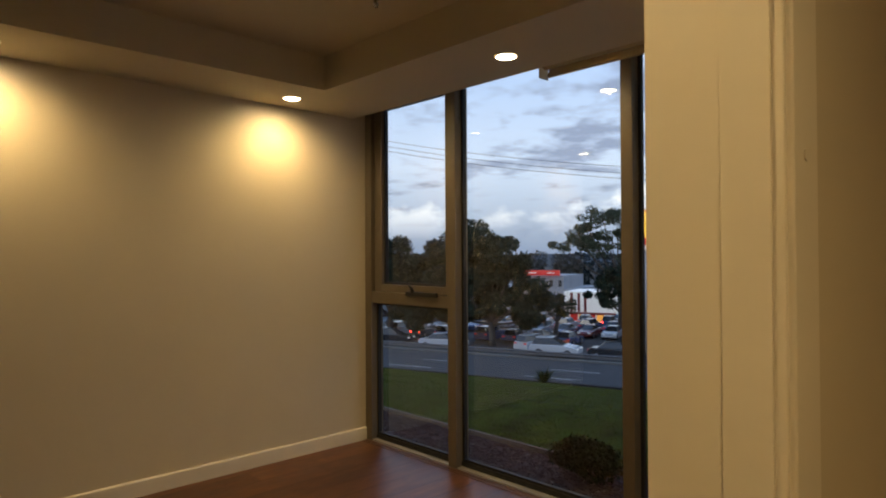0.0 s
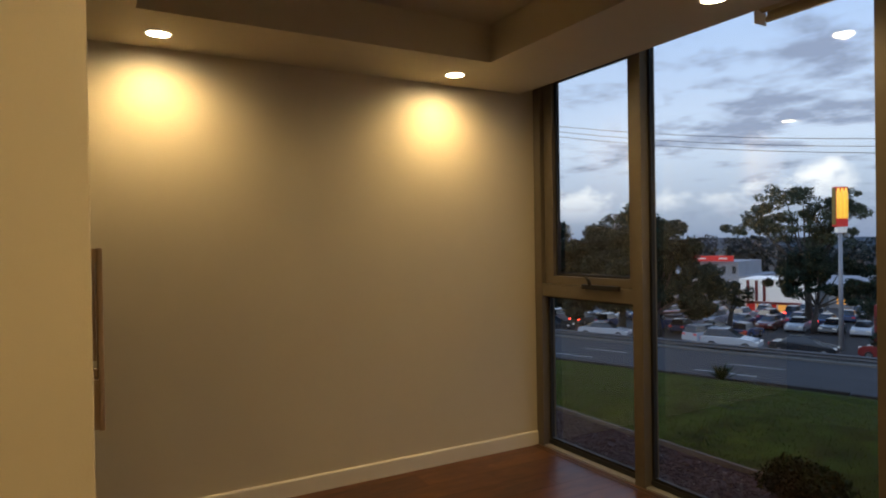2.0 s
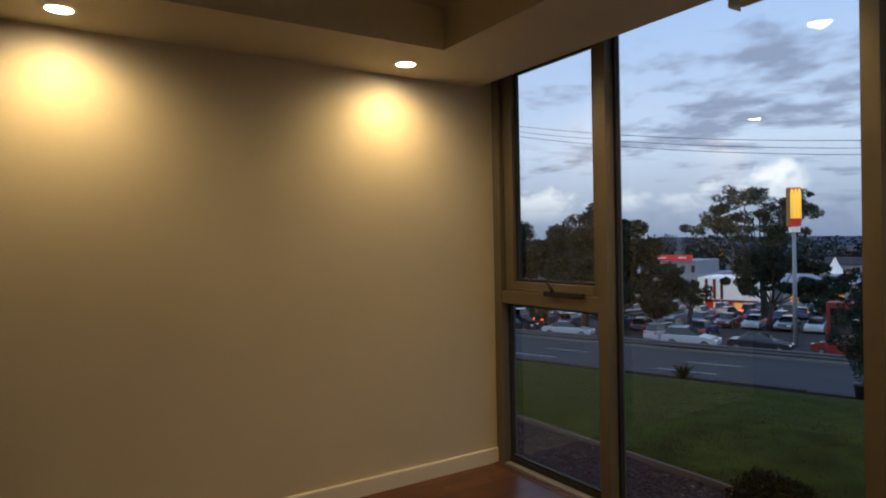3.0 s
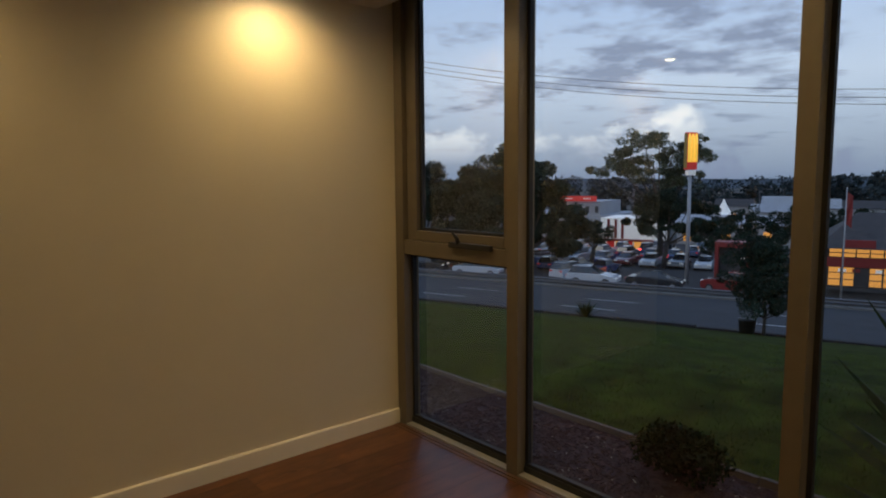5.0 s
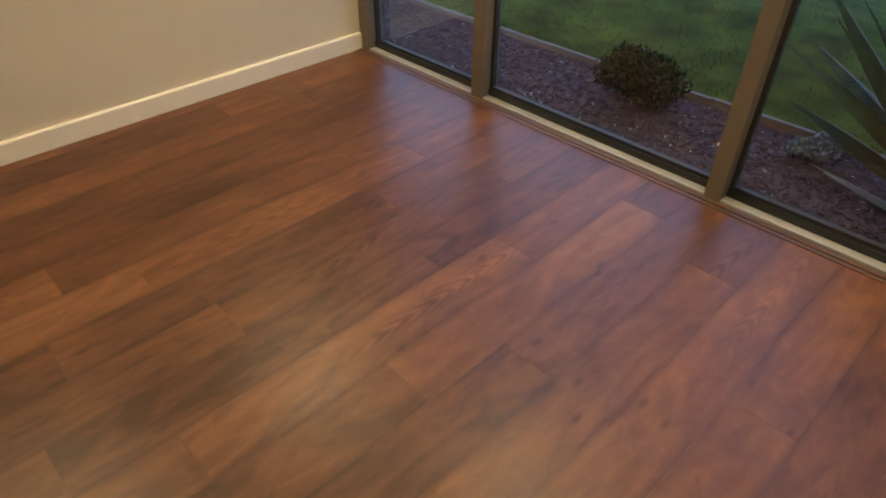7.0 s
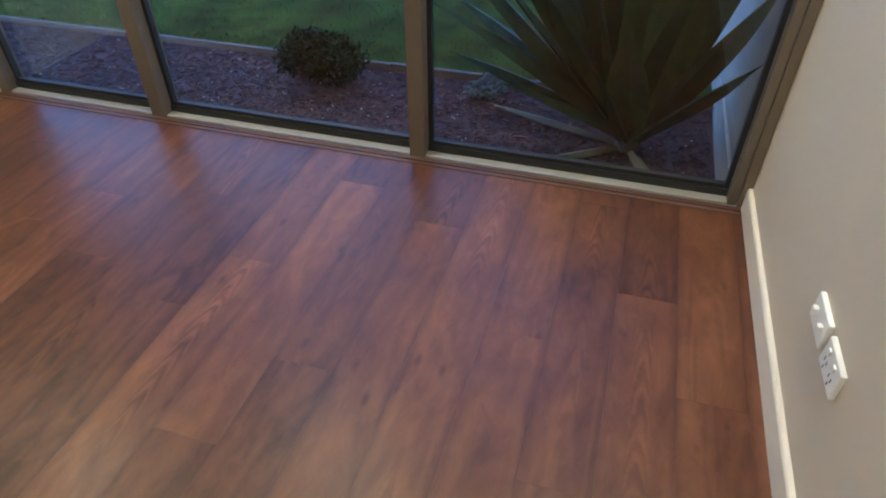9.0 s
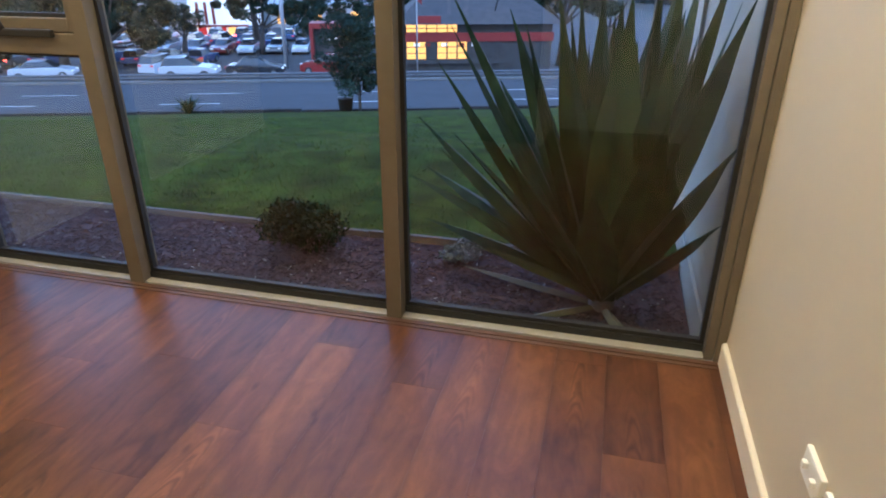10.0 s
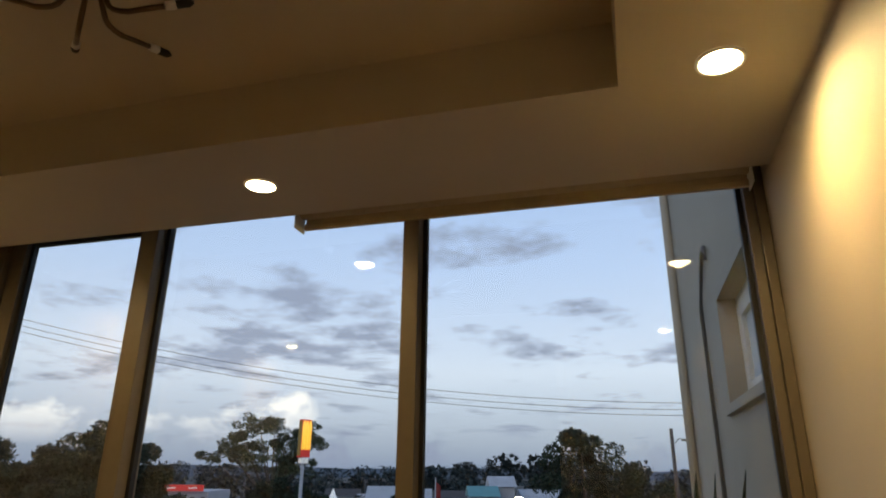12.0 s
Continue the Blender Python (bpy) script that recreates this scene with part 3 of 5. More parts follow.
# ---- wall plates ----
def plate(y0, kind_label, sockets):
    t = thing("wall_plate", kind_label, "power outlet" if sockets else "wall plate", group="plates on the wall")
    y1 = y0 - 0.118
    part("cover", boxes((W - 0.014, W - 0.0005, y1, y0, 0.338, 0.412), bev=0.004), PLASTIC, t)
    if sockets:
        for yy in (y0 - 0.035, y0 - 0.083):
            part("switch", boxes((W - 0.019, W - 0.0135, yy - 0.007, yy + 0.007, 0.388, 0.402), bev=0.002), PLASTIC, t, "small white rocker switch")
            part("socket_slots", boxes((W - 0.0148, W - 0.0139, yy - 0.010, yy - 0.007, 0.362, 0.372), (W - 0.0148, W - 0.0139, yy + 0.007, yy + 0.010, 0.362, 0.372),
                                       (W - 0.0148, W - 0.0139, yy - 0.0015, yy + 0.0015, 0.346, 0.355)), BLACKP, t, "dark socket slots")
    else:
        part("port", boxes((W - 0.026, W - 0.0135, y0 - 0.040, y0 - 0.024, 0.372, 0.388), bev=0.003), PLASTIC, t, "small white raised port")
        part("port", boxes((W - 0.026, W - 0.0135, y0 - 0.100, y0 - 0.084, 0.372, 0.388), bev=0.003), PLASTIC, t, "small white raised port")


plate(-0.92, "white plastic aerial plate low on the wall", False)
plate(-1.063, "white plastic double power outlet low on the wall", True)

# ---- outdoors: ground ----
PROFILE = [(-60, -0.32), (6, -0.32), (12, -1.35), (20.0, -3.05), (20.4, -4.7), (31, -5.35), (36, -5.6), (43, -6.1), (45.6, -6.15), (47, -6.85), (58, -7.85),
           (75, -8.2), (95, -8.8), (130, -10.0), (300, -13.0), (1500, -14.0)]


def zg(v):
    for (a, za), (b, zb) in zip(PROFILE, PROFILE[1:]):
        if v <= b:
            return za + (zb - za) * (v - a) / (b - a)
    return PROFILE[-1][1]


def strip(name, u0, u1, vs, lift, material, label, category, nu=1):
    """A sheet on the ground between two lines along the street."""
    verts, faces = [], []
    for v in vs:
        for k in range(nu + 1):
            verts.append(street(u0 + (u1 - u0) * k / nu, v, zg(v) + lift))
    for j in range(len(vs) - 1):
        for k in range(nu):
            a = j * (nu + 1) + k
            faces.append((a, a + 1, a + nu + 2, a + nu + 1))
    return raw(name, verts, faces, material, label, category, "structure")


VS = [p[0] for p in PROFILE]
strip("ground", -1500, 1500, VS, 0.0, SOIL, "bare earth and verge falling away from the house", "ground", 6)
strip("road", -300, 300, [21.6, 31, 36, 42.6], 0.02, ASPHALT, "grey asphalt road along the foot of the lawn", "road", 4)
strip("car_park", -75, 60, [44.5, 45.6, 47, 58, 75, 95, 128], 0.02, CARPARK, "worn asphalt car park across the road", "car park", 2)
for v in (33.2, 36.9):
    for k in range(-9, 8):
        strip("lane_line", k * 9.0 - 2.8 + (v > 34) * 0.4, k * 9.0 + 0.2 + (v > 34) * 0.4, [v, v + 0.16], 0.026, LINE, "white dashed lane line on the road", "road marking")
strip("edge_line", -120, 120, [23.0, 23.14], 0.026, LINE, "white edge line on the road", "road marking")
strip("kerb_top", -200, 200, [42.6, 43.2], 0.14, KERB, "pale concrete kerb on the far side of the road", "kerb")
bm = bmesh.new()
for a, b in ((-200, 0), (0, 200)):
    p = [street(a, 42.6, zg(42.6)), street(b, 42.6, zg(42.6)), street(b, 42.6, zg(42.6) + 0.14), street(a, 42.6, zg(42.6) + 0.14)]
    bm.faces.new([bm.verts.new(q) for q in p])
structure("kerb_face", bm, KERB, "pale concrete kerb face", "kerb")


# lawn from the garden edge down to the drop at the road
EDGE_Y = 1.39


def lawn_point(u, f):
    """f = 0 at the garden edge, 1 at the top of the bank over the road."""
    far = street(u, 20.0)
    s = (EDGE_Y + 0.02 - (-2.35) - u * SI) / CO
    near = street(u, s)
    p = near.lerp(far, f)
    v = s + (20.0 - s) * f
    wob = 0.02 * noise.noise(Vector((p.x * 1.1, p.y * 1.1, 0))) + 0.008 * noise.noise(Vector((p.x * 5, p.y * 5, 3)))
    return Vector((p.x, p.y, zg(v) + 0.05 + wob))


NU, NF = 150, 60
verts = [lawn_point(-34 + 44 * i / NU, (j / NF) ** 1.6) for j in range(NF + 1) for i in range(NU + 1)]
faces = [(j * (NU + 1) + i, j * (NU + 1) + i + 1, (j + 1) * (NU + 1) + i + 1, (j + 1) * (NU + 1) + i) for j in range(NF) for i in range(NU)]
lawn = raw("lawn", verts, faces, LAWN, "mown green lawn sloping down to the road", "lawn", "structure")
lawn.data.shade_smooth()

rng = np.random.default_rng(5)


def blades(count, fmax, hgt):
    verts, faces = [], []
    us, fs = rng.uniform(-12, 5, count), rng.uniform(0, 1, count) ** 1.7 * fmax
    an, hs = rng.uniform(0, 6.283, count), rng.uniform(0.5, 1.0, count) * hgt
    for u, f, a, h in zip(us, fs, an, hs):
        p = lawn_point(u, f)
        if p.x > 3.4:
            continue
        w = 0.0028 + 0.004 * f
        c, s = math.cos(a) * w, math.sin(a) * w
        k = len(verts)
        verts += [(p.x - c, p.y - s, p.z - 0.005), (p.x + c, p.y + s, p.z - 0.005), (p.x - s * 7, p.y + c * 7, p.z + h)]
        faces.append((k, k + 1, k + 2))
    return verts, faces


v_, f_ = blades(110000, 0.45, 0.026)
raw("grass", v_, f_, BLADE, "short green grass blades of the lawn", "grass", "stuff")

# garden bed
structure("garden_bed", boxes((-14, 3.49, 0.14, EDGE_Y, -0.33, -0.29)), MULCH, "dark bark mulch bed under the window", "garden bed")
bm = bmesh.new()
for k in range(9):
    x0 = -14 + 17.49 * k / 9
    box(bm, x0 + 0.004, x0 + 17.49 / 9 - 0.004, EDGE_Y, EDGE_Y + 0.03, -0.34, -0.252 + 0.005 * (k % 3), bev=0.004)
structure("garden_edging", bm, EDGE, "weathered timber edging between mulch and lawn", "edging")


def chips(count, x0, x1, y0, y1, size, material, name, label):
    verts, faces = [], []
    for _ in range(count):
        c = Vector((rng.uniform(x0, x1), rng.uniform(y0, y1), -0.288 + rng.uniform(0, 0.012)))
        m = Euler((rng.uniform(-0.5, 0.5), rng.uniform(-0.5, 0.5), rng.uniform(0, 6.28))).to_matrix()
        a, b, h = size * rng.uniform(0.5, 1.3), size * rng.uniform(0.15, 0.4), size * 0.12
        k = len(verts)
        verts += [c + m @ Vector((sx * a, sy * b, sz * h)) for sx in (-1, 1) for sy in (-1, 1) for sz in (-1, 1)]
        faces += [tuple(k + i for i in f) for f in ((0, 1, 3, 2), (4, 6, 7, 5), (0, 4, 5, 1), (2, 3, 7, 6), (1, 5, 7, 3))]
    return raw(name, verts, faces, material, label, "mulch", "stuff")


chips(15000, -3.5, 3.47, 0.16, EDGE_Y - 0.02, 0.015, CHIP, "bark_chips", "reddish bark chips scattered on the garden bed")
chips(520, -3.0, 3.4, 0.16, EDGE_Y - 0.02, 0.010, PEBBLE, "pale_chips", "small pale chips among the bark mulch")


# ---- outdoors: plants by the window ----
def blade_leaf(base, az, lean, length, width, droop, fold=0.28):
    """One stiff sword leaf: a folded tapering blade with thickness, curving outwards."""
    bm = bmesh.new()
    n = 9
    dirh = Vector((math.cos(az), math.sin(az), 0))
    side = Vector((-math.sin(az), math.cos(az), 0))
    p, ang, rows = Vector(base), lean, []
    for i in range(n + 1):
        f = i / n
        d = dirh * math.sin(ang) + Vector((0, 0, 1)) * math.cos(ang)
        up = side.cross(d).normalized()
        w = width * (0.62 + 0.75 * f * (1 - f) * 2.2 - 0.62 * f ** 3.4) * (1 - f ** 8) + 0.0015
        t = 0.010 * (1 - f) + 0.0015
        rows.append([bm.verts.new(q) for q in (p - side * w + up * w * fold, p - up * t, p + side * w + up * w * fold, p + up * t * 0.6)])
        p = p + d * (length / n)
        ang += droop / n
    for a, b in zip(rows, rows[1:]):
        for k in range(4):
            bm.faces.new((a[k], a[(k + 1) % 4], b[(k + 1) % 4], b[k]))
    bm.faces.new(rows[0])
    bm.faces.new(rows[-1][::-1])
    tip = p
    return bm, tip, rows


AG = Vector((3.06, 0.84, -0.30))
agave = thing("agave", "large dark green agave with stiff sword leaves beside the window", "plant", Matrix.Translation(AG))
bm = bmesh.new()
tube(bm, [(0, 0, 0), (0, 0, 0.05), (0, 0, 0.16)], [0.06, 0.07, 0.04], 12)
part("stem", bm, BARK, agave, "short woody stem", True)
rl = random.Random(11)


def agave_leaf(tip, width, droop=0.10):
    """One leaf from the heart to its tip, given from the plant's foot."""
    t = Vector(tip)
    az = math.atan2(t.y, t.x)
    b = Vector((0.05 * math.cos(az), 0.05 * math.sin(az), 0.10))
    d = t - b
    lean = math.atan2(math.hypot(d.x, d.y), d.z) - droop / 2
    part("leaf", blade_leaf(b, az, lean, d.length, width * 1.14, droop)[0], AGAVE, agave)


for tx, ty, tz, wd, dp in ((-1.00, -0.29, 0.75, 0.100, 0.35), (-1.03, 0.11, 0.94, 0.080, 0.05), (-0.86, -0.09, 0.83, 0.080, 0.10), (-0.89, -0.04, 1.25, 0.100, 0.05),
                           (-0.89, 0.16, 1.57, 0.080, 0.08), (-0.80, -0.14, 1.42, 0.095, 0.05), (0.27, 0.11, 1.72, 0.090, 0.05), (0.34, -0.29, 1.73, 0.080, 0.05),
                           (0.39, -0.49, 1.57, 0.100, 0.10), (0.34, -0.24, 1.33, 0.055, 0.10), (0.41, -0.56, 1.06, 0.095, 0.12), (0.41, -0.50, 0.72, 0.090, 0.10),
                           (-0.26, 0.06, 1.63, 0.095, 0.05), (-0.15, -0.14, 1.61, 0.090, 0.05), (0.08, -0.04, 1.66, 0.095, 0.0), (0.20, 0.26, 1.72, 0.085, 0.05),
                           (-0.45, -0.24, 1.44, 0.100, 0.05), (-0.31, -0.34, 1.54, 0.095, 0.08), (-0.03, -0.34, 1.57, 0.090, 0.06), (-0.62, 0.40, 1.45, 0.085, 0.10),
                           (-0.70, 0.65, 1.05, 0.085, 0.15), (-0.30, 0.80, 1.20, 0.085, 0.15), (0.15, 0.85, 1.10, 0.085, 0.15), (-0.72, -0.42, 1.00, 0.090, 0.15),
                           (-0.45, -0.55, 0.95, 0.090, 0.12), (0.15, -0.58, 1.15, 0.090, 0.08), (-0.10, -0.60, 0.85, 0.085, 0.10), (-1.05, 0.30, 0.60, 0.080, 0.25),
                           (-0.95, -0.10, 0.45, 0.075, 0.30), (-0.60, -0.48, 0.50, 0.080, 0.25), (0.25, 0.55, 1.45, 0.085, 0.08)):
    agave_leaf((tx, ty, tz), wd, dp)
for k in range(16):
    az, out = 2.4 * k, 0.10 + 0.024 * k
    tip = Vector((out * math.cos(az), out * math.sin(az), rl.uniform(1.32, 1.62)))
    if AG.x + tip.x < 3.47 and AG.y + tip.y > 0.24:
        agave_leaf(tip, rl.uniform(0.075, 0.095), rl.uniform(-0.03, 0.08))
for az, ln in ((-2.5, 0.50), (2.9, 0.78), (-1.2, 0.48)):
    bm, tip, rows = blade_leaf((0.05 * math.cos(az), 0.05 * math.sin(az), 0.03), az, 1.50, ln, 0.032, 0.06)
    part("leaf", bm, AGAVED, agave, "yellowed dry lower leaf")


def leaf_cloud(centres, count, size, seed, flat=0.35):
    """Many small leaves on ellipsoid clumps: verts and faces."""
    r = np.random.default_rng(seed)
    verts, faces = [], []
    per = max(1, count // len(centres))
    for (cx, cy, cz, rx, ry, rz) in centres:
        d = r.normal(size=(per, 3))
        d /= np.linalg.norm(d, axis=1)[:, None]
        d *= (0.55 + 0.5 * r.random(per))[:, None]
        a, b = r.normal(size=(per, 3)), r.normal(size=(per, 3))
        a /= np.linalg.norm(a, axis=1)[:, None]
        b = np.cross(a, b)
        b /= np.linalg.norm(b, axis=1)[:, None] + 1e-6
        s = size * (0.6 + 0.8 * r.random(per))
        for i in range(per):
            c = Vector((cx + rx * d[i, 0], cy + ry * d[i, 1], cz + rz * d[i, 2]))
            p, q = Vector(a[i]) * s[i], Vector(b[i]) * s[i] * flat
            k = len(verts)
            verts += [c - p, c + q, c + p, c - q]
            faces.append((k, k + 1, k + 2, k + 3))
    return verts, faces


def bush(name, x, y, rx, rz, material, label, count, size, seed):
    t = thing(name, label, "shrub", pose(x, y, -0.29))
    r = random.Random(seed)
    cl = [(r.uniform(-1, 1) * rx * 0.55, r.uniform(-1, 1) * rx * 0.5, rz * r.uniform(0.45, 1.15), rx * 0.5, rx * 0.45, rz * 0.42) for _ in range(9)]
    raw("crown", *leaf_cloud(cl, count, size, seed), material, parent=t)
    bm = bmesh.new()
    for k in range(5):
        a = k * 1.3
        tube(bm, [(0, 0, 0), (0.3 * rx * math.cos(a), 0.3 * rx * math.sin(a), rz * 0.9)], [0.008, 0.004], 5)
    part("twigs", bm, BARK, t)


bush("bush", 1.26, 1.08, 0.33, 0.215, BUSHL, "small rounded dark green bush in the mulch", 5200, 0.019, 3)
bush("grey_shrub", 2.22, 1.20, 0.14, 0.10, GREYL, "low grey-green shrub beside the agave", 1200, 0.014, 4)


def spiky(name, at, count, length, label):
    t = thing(name, label, "plant", Matrix.Translation(at))
    r = random.Random(count)
    bm = bmesh.new()
    for k in range(count):
        b2, _, _ = blade_leaf((0, 0, 0), 6.283 * k / count + r.uniform(-0.3, 0.3), r.uniform(0.1, 0.9), length * r.uniform(0.7, 1.1), 0.045, 0.4)
        me = bpy.data.meshes.new("tmp")
        b2.to_mesh(me)
        b2.free()
        bm.from_mesh(me)
        bpy.data.meshes.remove(me)
    part("leaves", bm, AGAVE, t)


spiky("flax_plant", street(-6.1, 19.6, zg(19.6) + 0.03), 30, 0.66, "small spiky flax plant at the edge of the lawn")

# potted tree at the foot of the lawn
pt = thing("potted_tree", "young leafy tree standing in a black pot", "potted tree", Matrix.Translation(street(-1.46, 19.75, zg(19.75) + 0.04)))
bm = bmesh.new()
tube(bm, [(0, 0, 0), (0, 0, 0.40), (0, 0, 0.42), (0, 0, 0.45)], [0.19, 0.235, 0.25, 0.25], 20)
part("pot", bm, BLACKP, pt, "black plastic pot", True)
bm = bmesh.new()
tube(bm, [(0.42, 0.1, 0.0), (0.44, 0.1, 0.7), (0.40, 0.05, 1.5), (0.36, 0, 2.4)], [0.05, 0.045, 0.03, 0.012], 8)
r = random.Random(8)
cl = []
for k in range(30):
    f = (k + 0.5) / 30
    a, z = k * 2.4, 0.75 + 2.0 * f
    reach = (1.15 - 0.85 * max(0.0, f - 0.35)) * r.uniform(0.45, 1.0)
    tip = (0.40 + reach * math.cos(a), reach * 0.8 * math.sin(a), z + r.uniform(-0.1, 0.25))
    tube(bm, [(0.41, 0.06, max(0.5, z - 0.5)), ((0.41 + tip[0]) / 2, tip[1] / 2, z - 0.12), tip], [0.018, 0.012, 0.004], 5)
    q = r.uniform(0.17, 0.30)
    cl.append((*tip, q * 1.2, q * 1.2, q))
    cl.append(((0.45 + tip[0]) / 2, tip[1] / 2, z, q, q, q * 0.8))
part("trunk", bm, BARK, pt, "", True)
raw("crown", *leaf_cloud(cl, 12500, 0.055, 9), LEAF2, parent=pt)

# ---- outdoors: the wing of the building beside the window ----
WX = 3.515
wing = thing("wing_wall", "pale rendered wing of the building with a window", "building", kind="structure")
wy0, wy1, wz0, wz1 = 0.40, 1.60, 1.76, 2.36
part("wall", boxes((WX, WX + 0.22, 0.122, wy0, -0.4, 4.6), (WX, WX + 0.22, wy1, 4.02, -0.4, 4.6), (WX, WX + 0.22, wy0, wy1, -0.4, wz0), (WX, WX + 0.22, wy0, wy1, wz1, 4.6)),
     RENDERW, wing)
part("return_wall", boxes((WX + 0.22, 9.0, 3.80, 4.02, -0.4, 4.6)), RENDERW, wing)
part("roof_edge", boxes((WX - 0.02, 9.0, 0.122, 4.12, 4.6, 4.8)), RENDERW, wing)
part("base_course", boxes((WX - 0.018, WX - 0.001, 0.125, 4.02, -0.4, -0.12), bev=0.004), RENDERW, wing)
wf = part("window_frame", boxes((WX + 0.10, WX + 0.16, wy0, wy0 + 0.12, wz0, wz1), (WX + 0.10, WX + 0.16, wy1 - 0.12, wy1, wz0, wz1),
                                (WX + 0.10, WX + 0.16, wy0 + 0.12, wy1 - 0.12, wz0, wz0 + 0.12), (WX + 0.10, WX + 0.16, wy0 + 0.12, wy1 - 0.12, wz1 - 0.12, wz1), bev=0.004),
          TRIM, wing, "white window frame")
# reflected sky is put into the pane as an opaque pale colour
part("pane", boxes((WX + 0.125, WX + 0.133, wy0 + 0.12, wy1 - 0.12, wz0 + 0.12, wz1 - 0.12)), mat("sky_pale_glass", (0.62, 0.64, 0.66), 0.25, spec=0.8, var=0.03), wf, "pale pane with sky reflection in its colour")
part("sill", boxes((WX - 0.03, WX + 0.10, wy0 - 0.02, wy1 + 0.02, wz0 - 0.05, wz0), bev=0.005), RENDERW, wing)
bm = bmesh.new()
tube(bm, [(WX - 0.045, 3.93, -0.3), (WX - 0.045, 3.93, 4.55)], 0.04, 12)
part("downpipe", bm, RENDERW, wing, "pale round downpipe", True)
bm = bmesh.new()
tube(bm, [(WX - 0.02, 2.20, -0.3), (WX - 0.02, 2.20, 2.45), (WX - 0.02, 2.02, 2.60), (WX - 0.02, 1.82, 2.72), (WX - 0.02, 1.70, 2.72), (WX - 0.02, 1.70, 2.64)], 0.014, 8)
part("conduit", bm, mat("grey_conduit", (0.10, 0.10, 0.10), 0.5), wing, "dark grey conduit pipe", True)

# ---- outdoors: trees ----
def tree(name, u, v, height, spread, trunk_h, clumps, count, leaf, material, seed, label, trunk_r=0.28, fork=6):
    """Tapered trunk, forked limbs that reach the clumps, a crown of many leaves. clumps: rows of side, depth, height, radius."""
    z0 = zg(v) - 0.1
    t = thing(name, label, "tree", Matrix.Translation(street(u, v, z0)) @ Matrix.Rotation(PHI, 4, "Z"))
    r = random.Random(seed)
    bm = bmesh.new()
    top = Vector((r.uniform(-0.3, 0.3), 0, trunk_h))
    tube(bm, [(0, 0, 0), (0.05, 0, trunk_h * 0.4), top], [trunk_r * 1.25, trunk_r, trunk_r * 0.7], 9)
    for (cx, cy, cz, cr) in clumps:
        mid = top.lerp(Vector((cx, cy, cz)), 0.5) + Vector((0, 0, -0.1 * abs(cx)))
        tube(bm, [top - Vector((0, 0, 0.3)), mid, (cx, cy, cz)], [trunk_r * 0.45, trunk_r * 0.25, trunk_r * 0.08], 6)
    part("trunk", bm, BARK, t, "grey-brown trunk and limbs", True)
    cl = []
    for (cx, cy, cz, cr) in clumps:
        for _ in range(fork):
            q = cr * r.uniform(0.32, 0.66)
            cl.append((cx + r.uniform(-0.85, 0.85) * cr, cy + r.uniform(-0.85, 0.85) * cr, cz + r.uniform(-0.6, 0.6) * cr, q, q, q * 0.72))
    raw("crown", *leaf_cloud(cl, count, leaf, seed), material, parent=t)
    return t


# open gum tree by the pylon sign
tree("gum_tree", -14.9, 75, 15, 12, 6.5,
     [(-7.2, 0, 10.9, 1.2), (-5.6, 0.5, 12.4, 1.3), (-4.0, -0.5, 13.5, 1.4), (-2.2, 0.3, 14.5, 1.4), (-0.3, -0.4, 14.2, 1.5), (1.2, 0.6, 13.2, 1.3),
      (3.0, 0, 12.8, 1.5), (4.3, 0.4, 12.4, 1.1), (-1.0, 0, 11.2, 1.6), (-2.7, 0, 10.4, 1.3), (1.5, 0, 10.2, 1.5), (0.0, 0.3, 9.2, 1.5), (3.0, 0, 9.8, 1.3), (-4.8, 0, 11.2, 1.2), (-3.2, 0.8, 11.5, 1.2), (2.2, -0.8, 11.2, 1.3), (0.3, 0.5, 12.2, 1.1), (3.6, 0.5, 13.9, 1.0)],
     17000, 0.17, LEAF, 21, "tall open gum tree beside the car park", 0.34, 8)
tree("street_tree", -13.6, 71, 8, 9, 3.0,
     [(-3.2, 0, 5.6, 1.6), (-1.5, 0.4, 6.8, 1.7), (0.5, -0.3, 7.2, 1.8), (2.4, 0, 6.6, 1.7), (3.9, 0.3, 5.4, 1.4), (0.6, 0.5, 5.2, 1.6), (-2.0, -0.5, 4.4, 1.3), (3.0, 0, 4.0, 1.2)],
     12000, 0.2, LEAF2, 22, "leafy dark tree in the car park")
tree("street_tree", -21.3, 70, 6, 6, 2.2, [(-1.5, 0, 3.8, 1.1), (0, 0.2, 4.6, 1.3), (1.4, 0, 3.7, 1.1), (0.4, -0.3, 3.2, 1.0)], 3000, 0.17, LEAF2, 23, "small leafy tree among parked cars")
big = [(-5.6, 0, 3.6, 2.0), (5.6, 0, 3.6, 2.0), (-4.5, 0, 7.0, 2.6), (-2.2, 0.4, 9.6, 2.6), (0.4, -0.3, 11.0, 2.6), (3.0, 0.2, 9.6, 2.5), (4.8, 0, 6.0, 2.2), (0.5, 0.6, 6.4, 2.6), (-2.4, 0, 4.4, 2.0), (3.2, 0, 4.2, 2.0), (1.2, 0.2, 8.2, 2.4)]
tree("shade_tree", -29.2, 61, 12, 12, 3.0, big, 36000, 0.23, LEAF2, 24, "broad dense dark shade tree", 0.4)
tree("shade_tree", -24.6, 59, 11, 8, 2.6, [(a * 0.78, b, c * 0.94, d * 0.85) for a, b, c, d in big], 32000, 0.22, LEAF2, 25, "broad dense dark shade tree", 0.36)
tree("shade_tree", -37.5, 60, 11, 11, 3.0, [(a, b, c * 0.86, d) for a, b, c, d in big], 30000, 0.23, LEAF2, 26, "broad dense dark shade tree", 0.4)
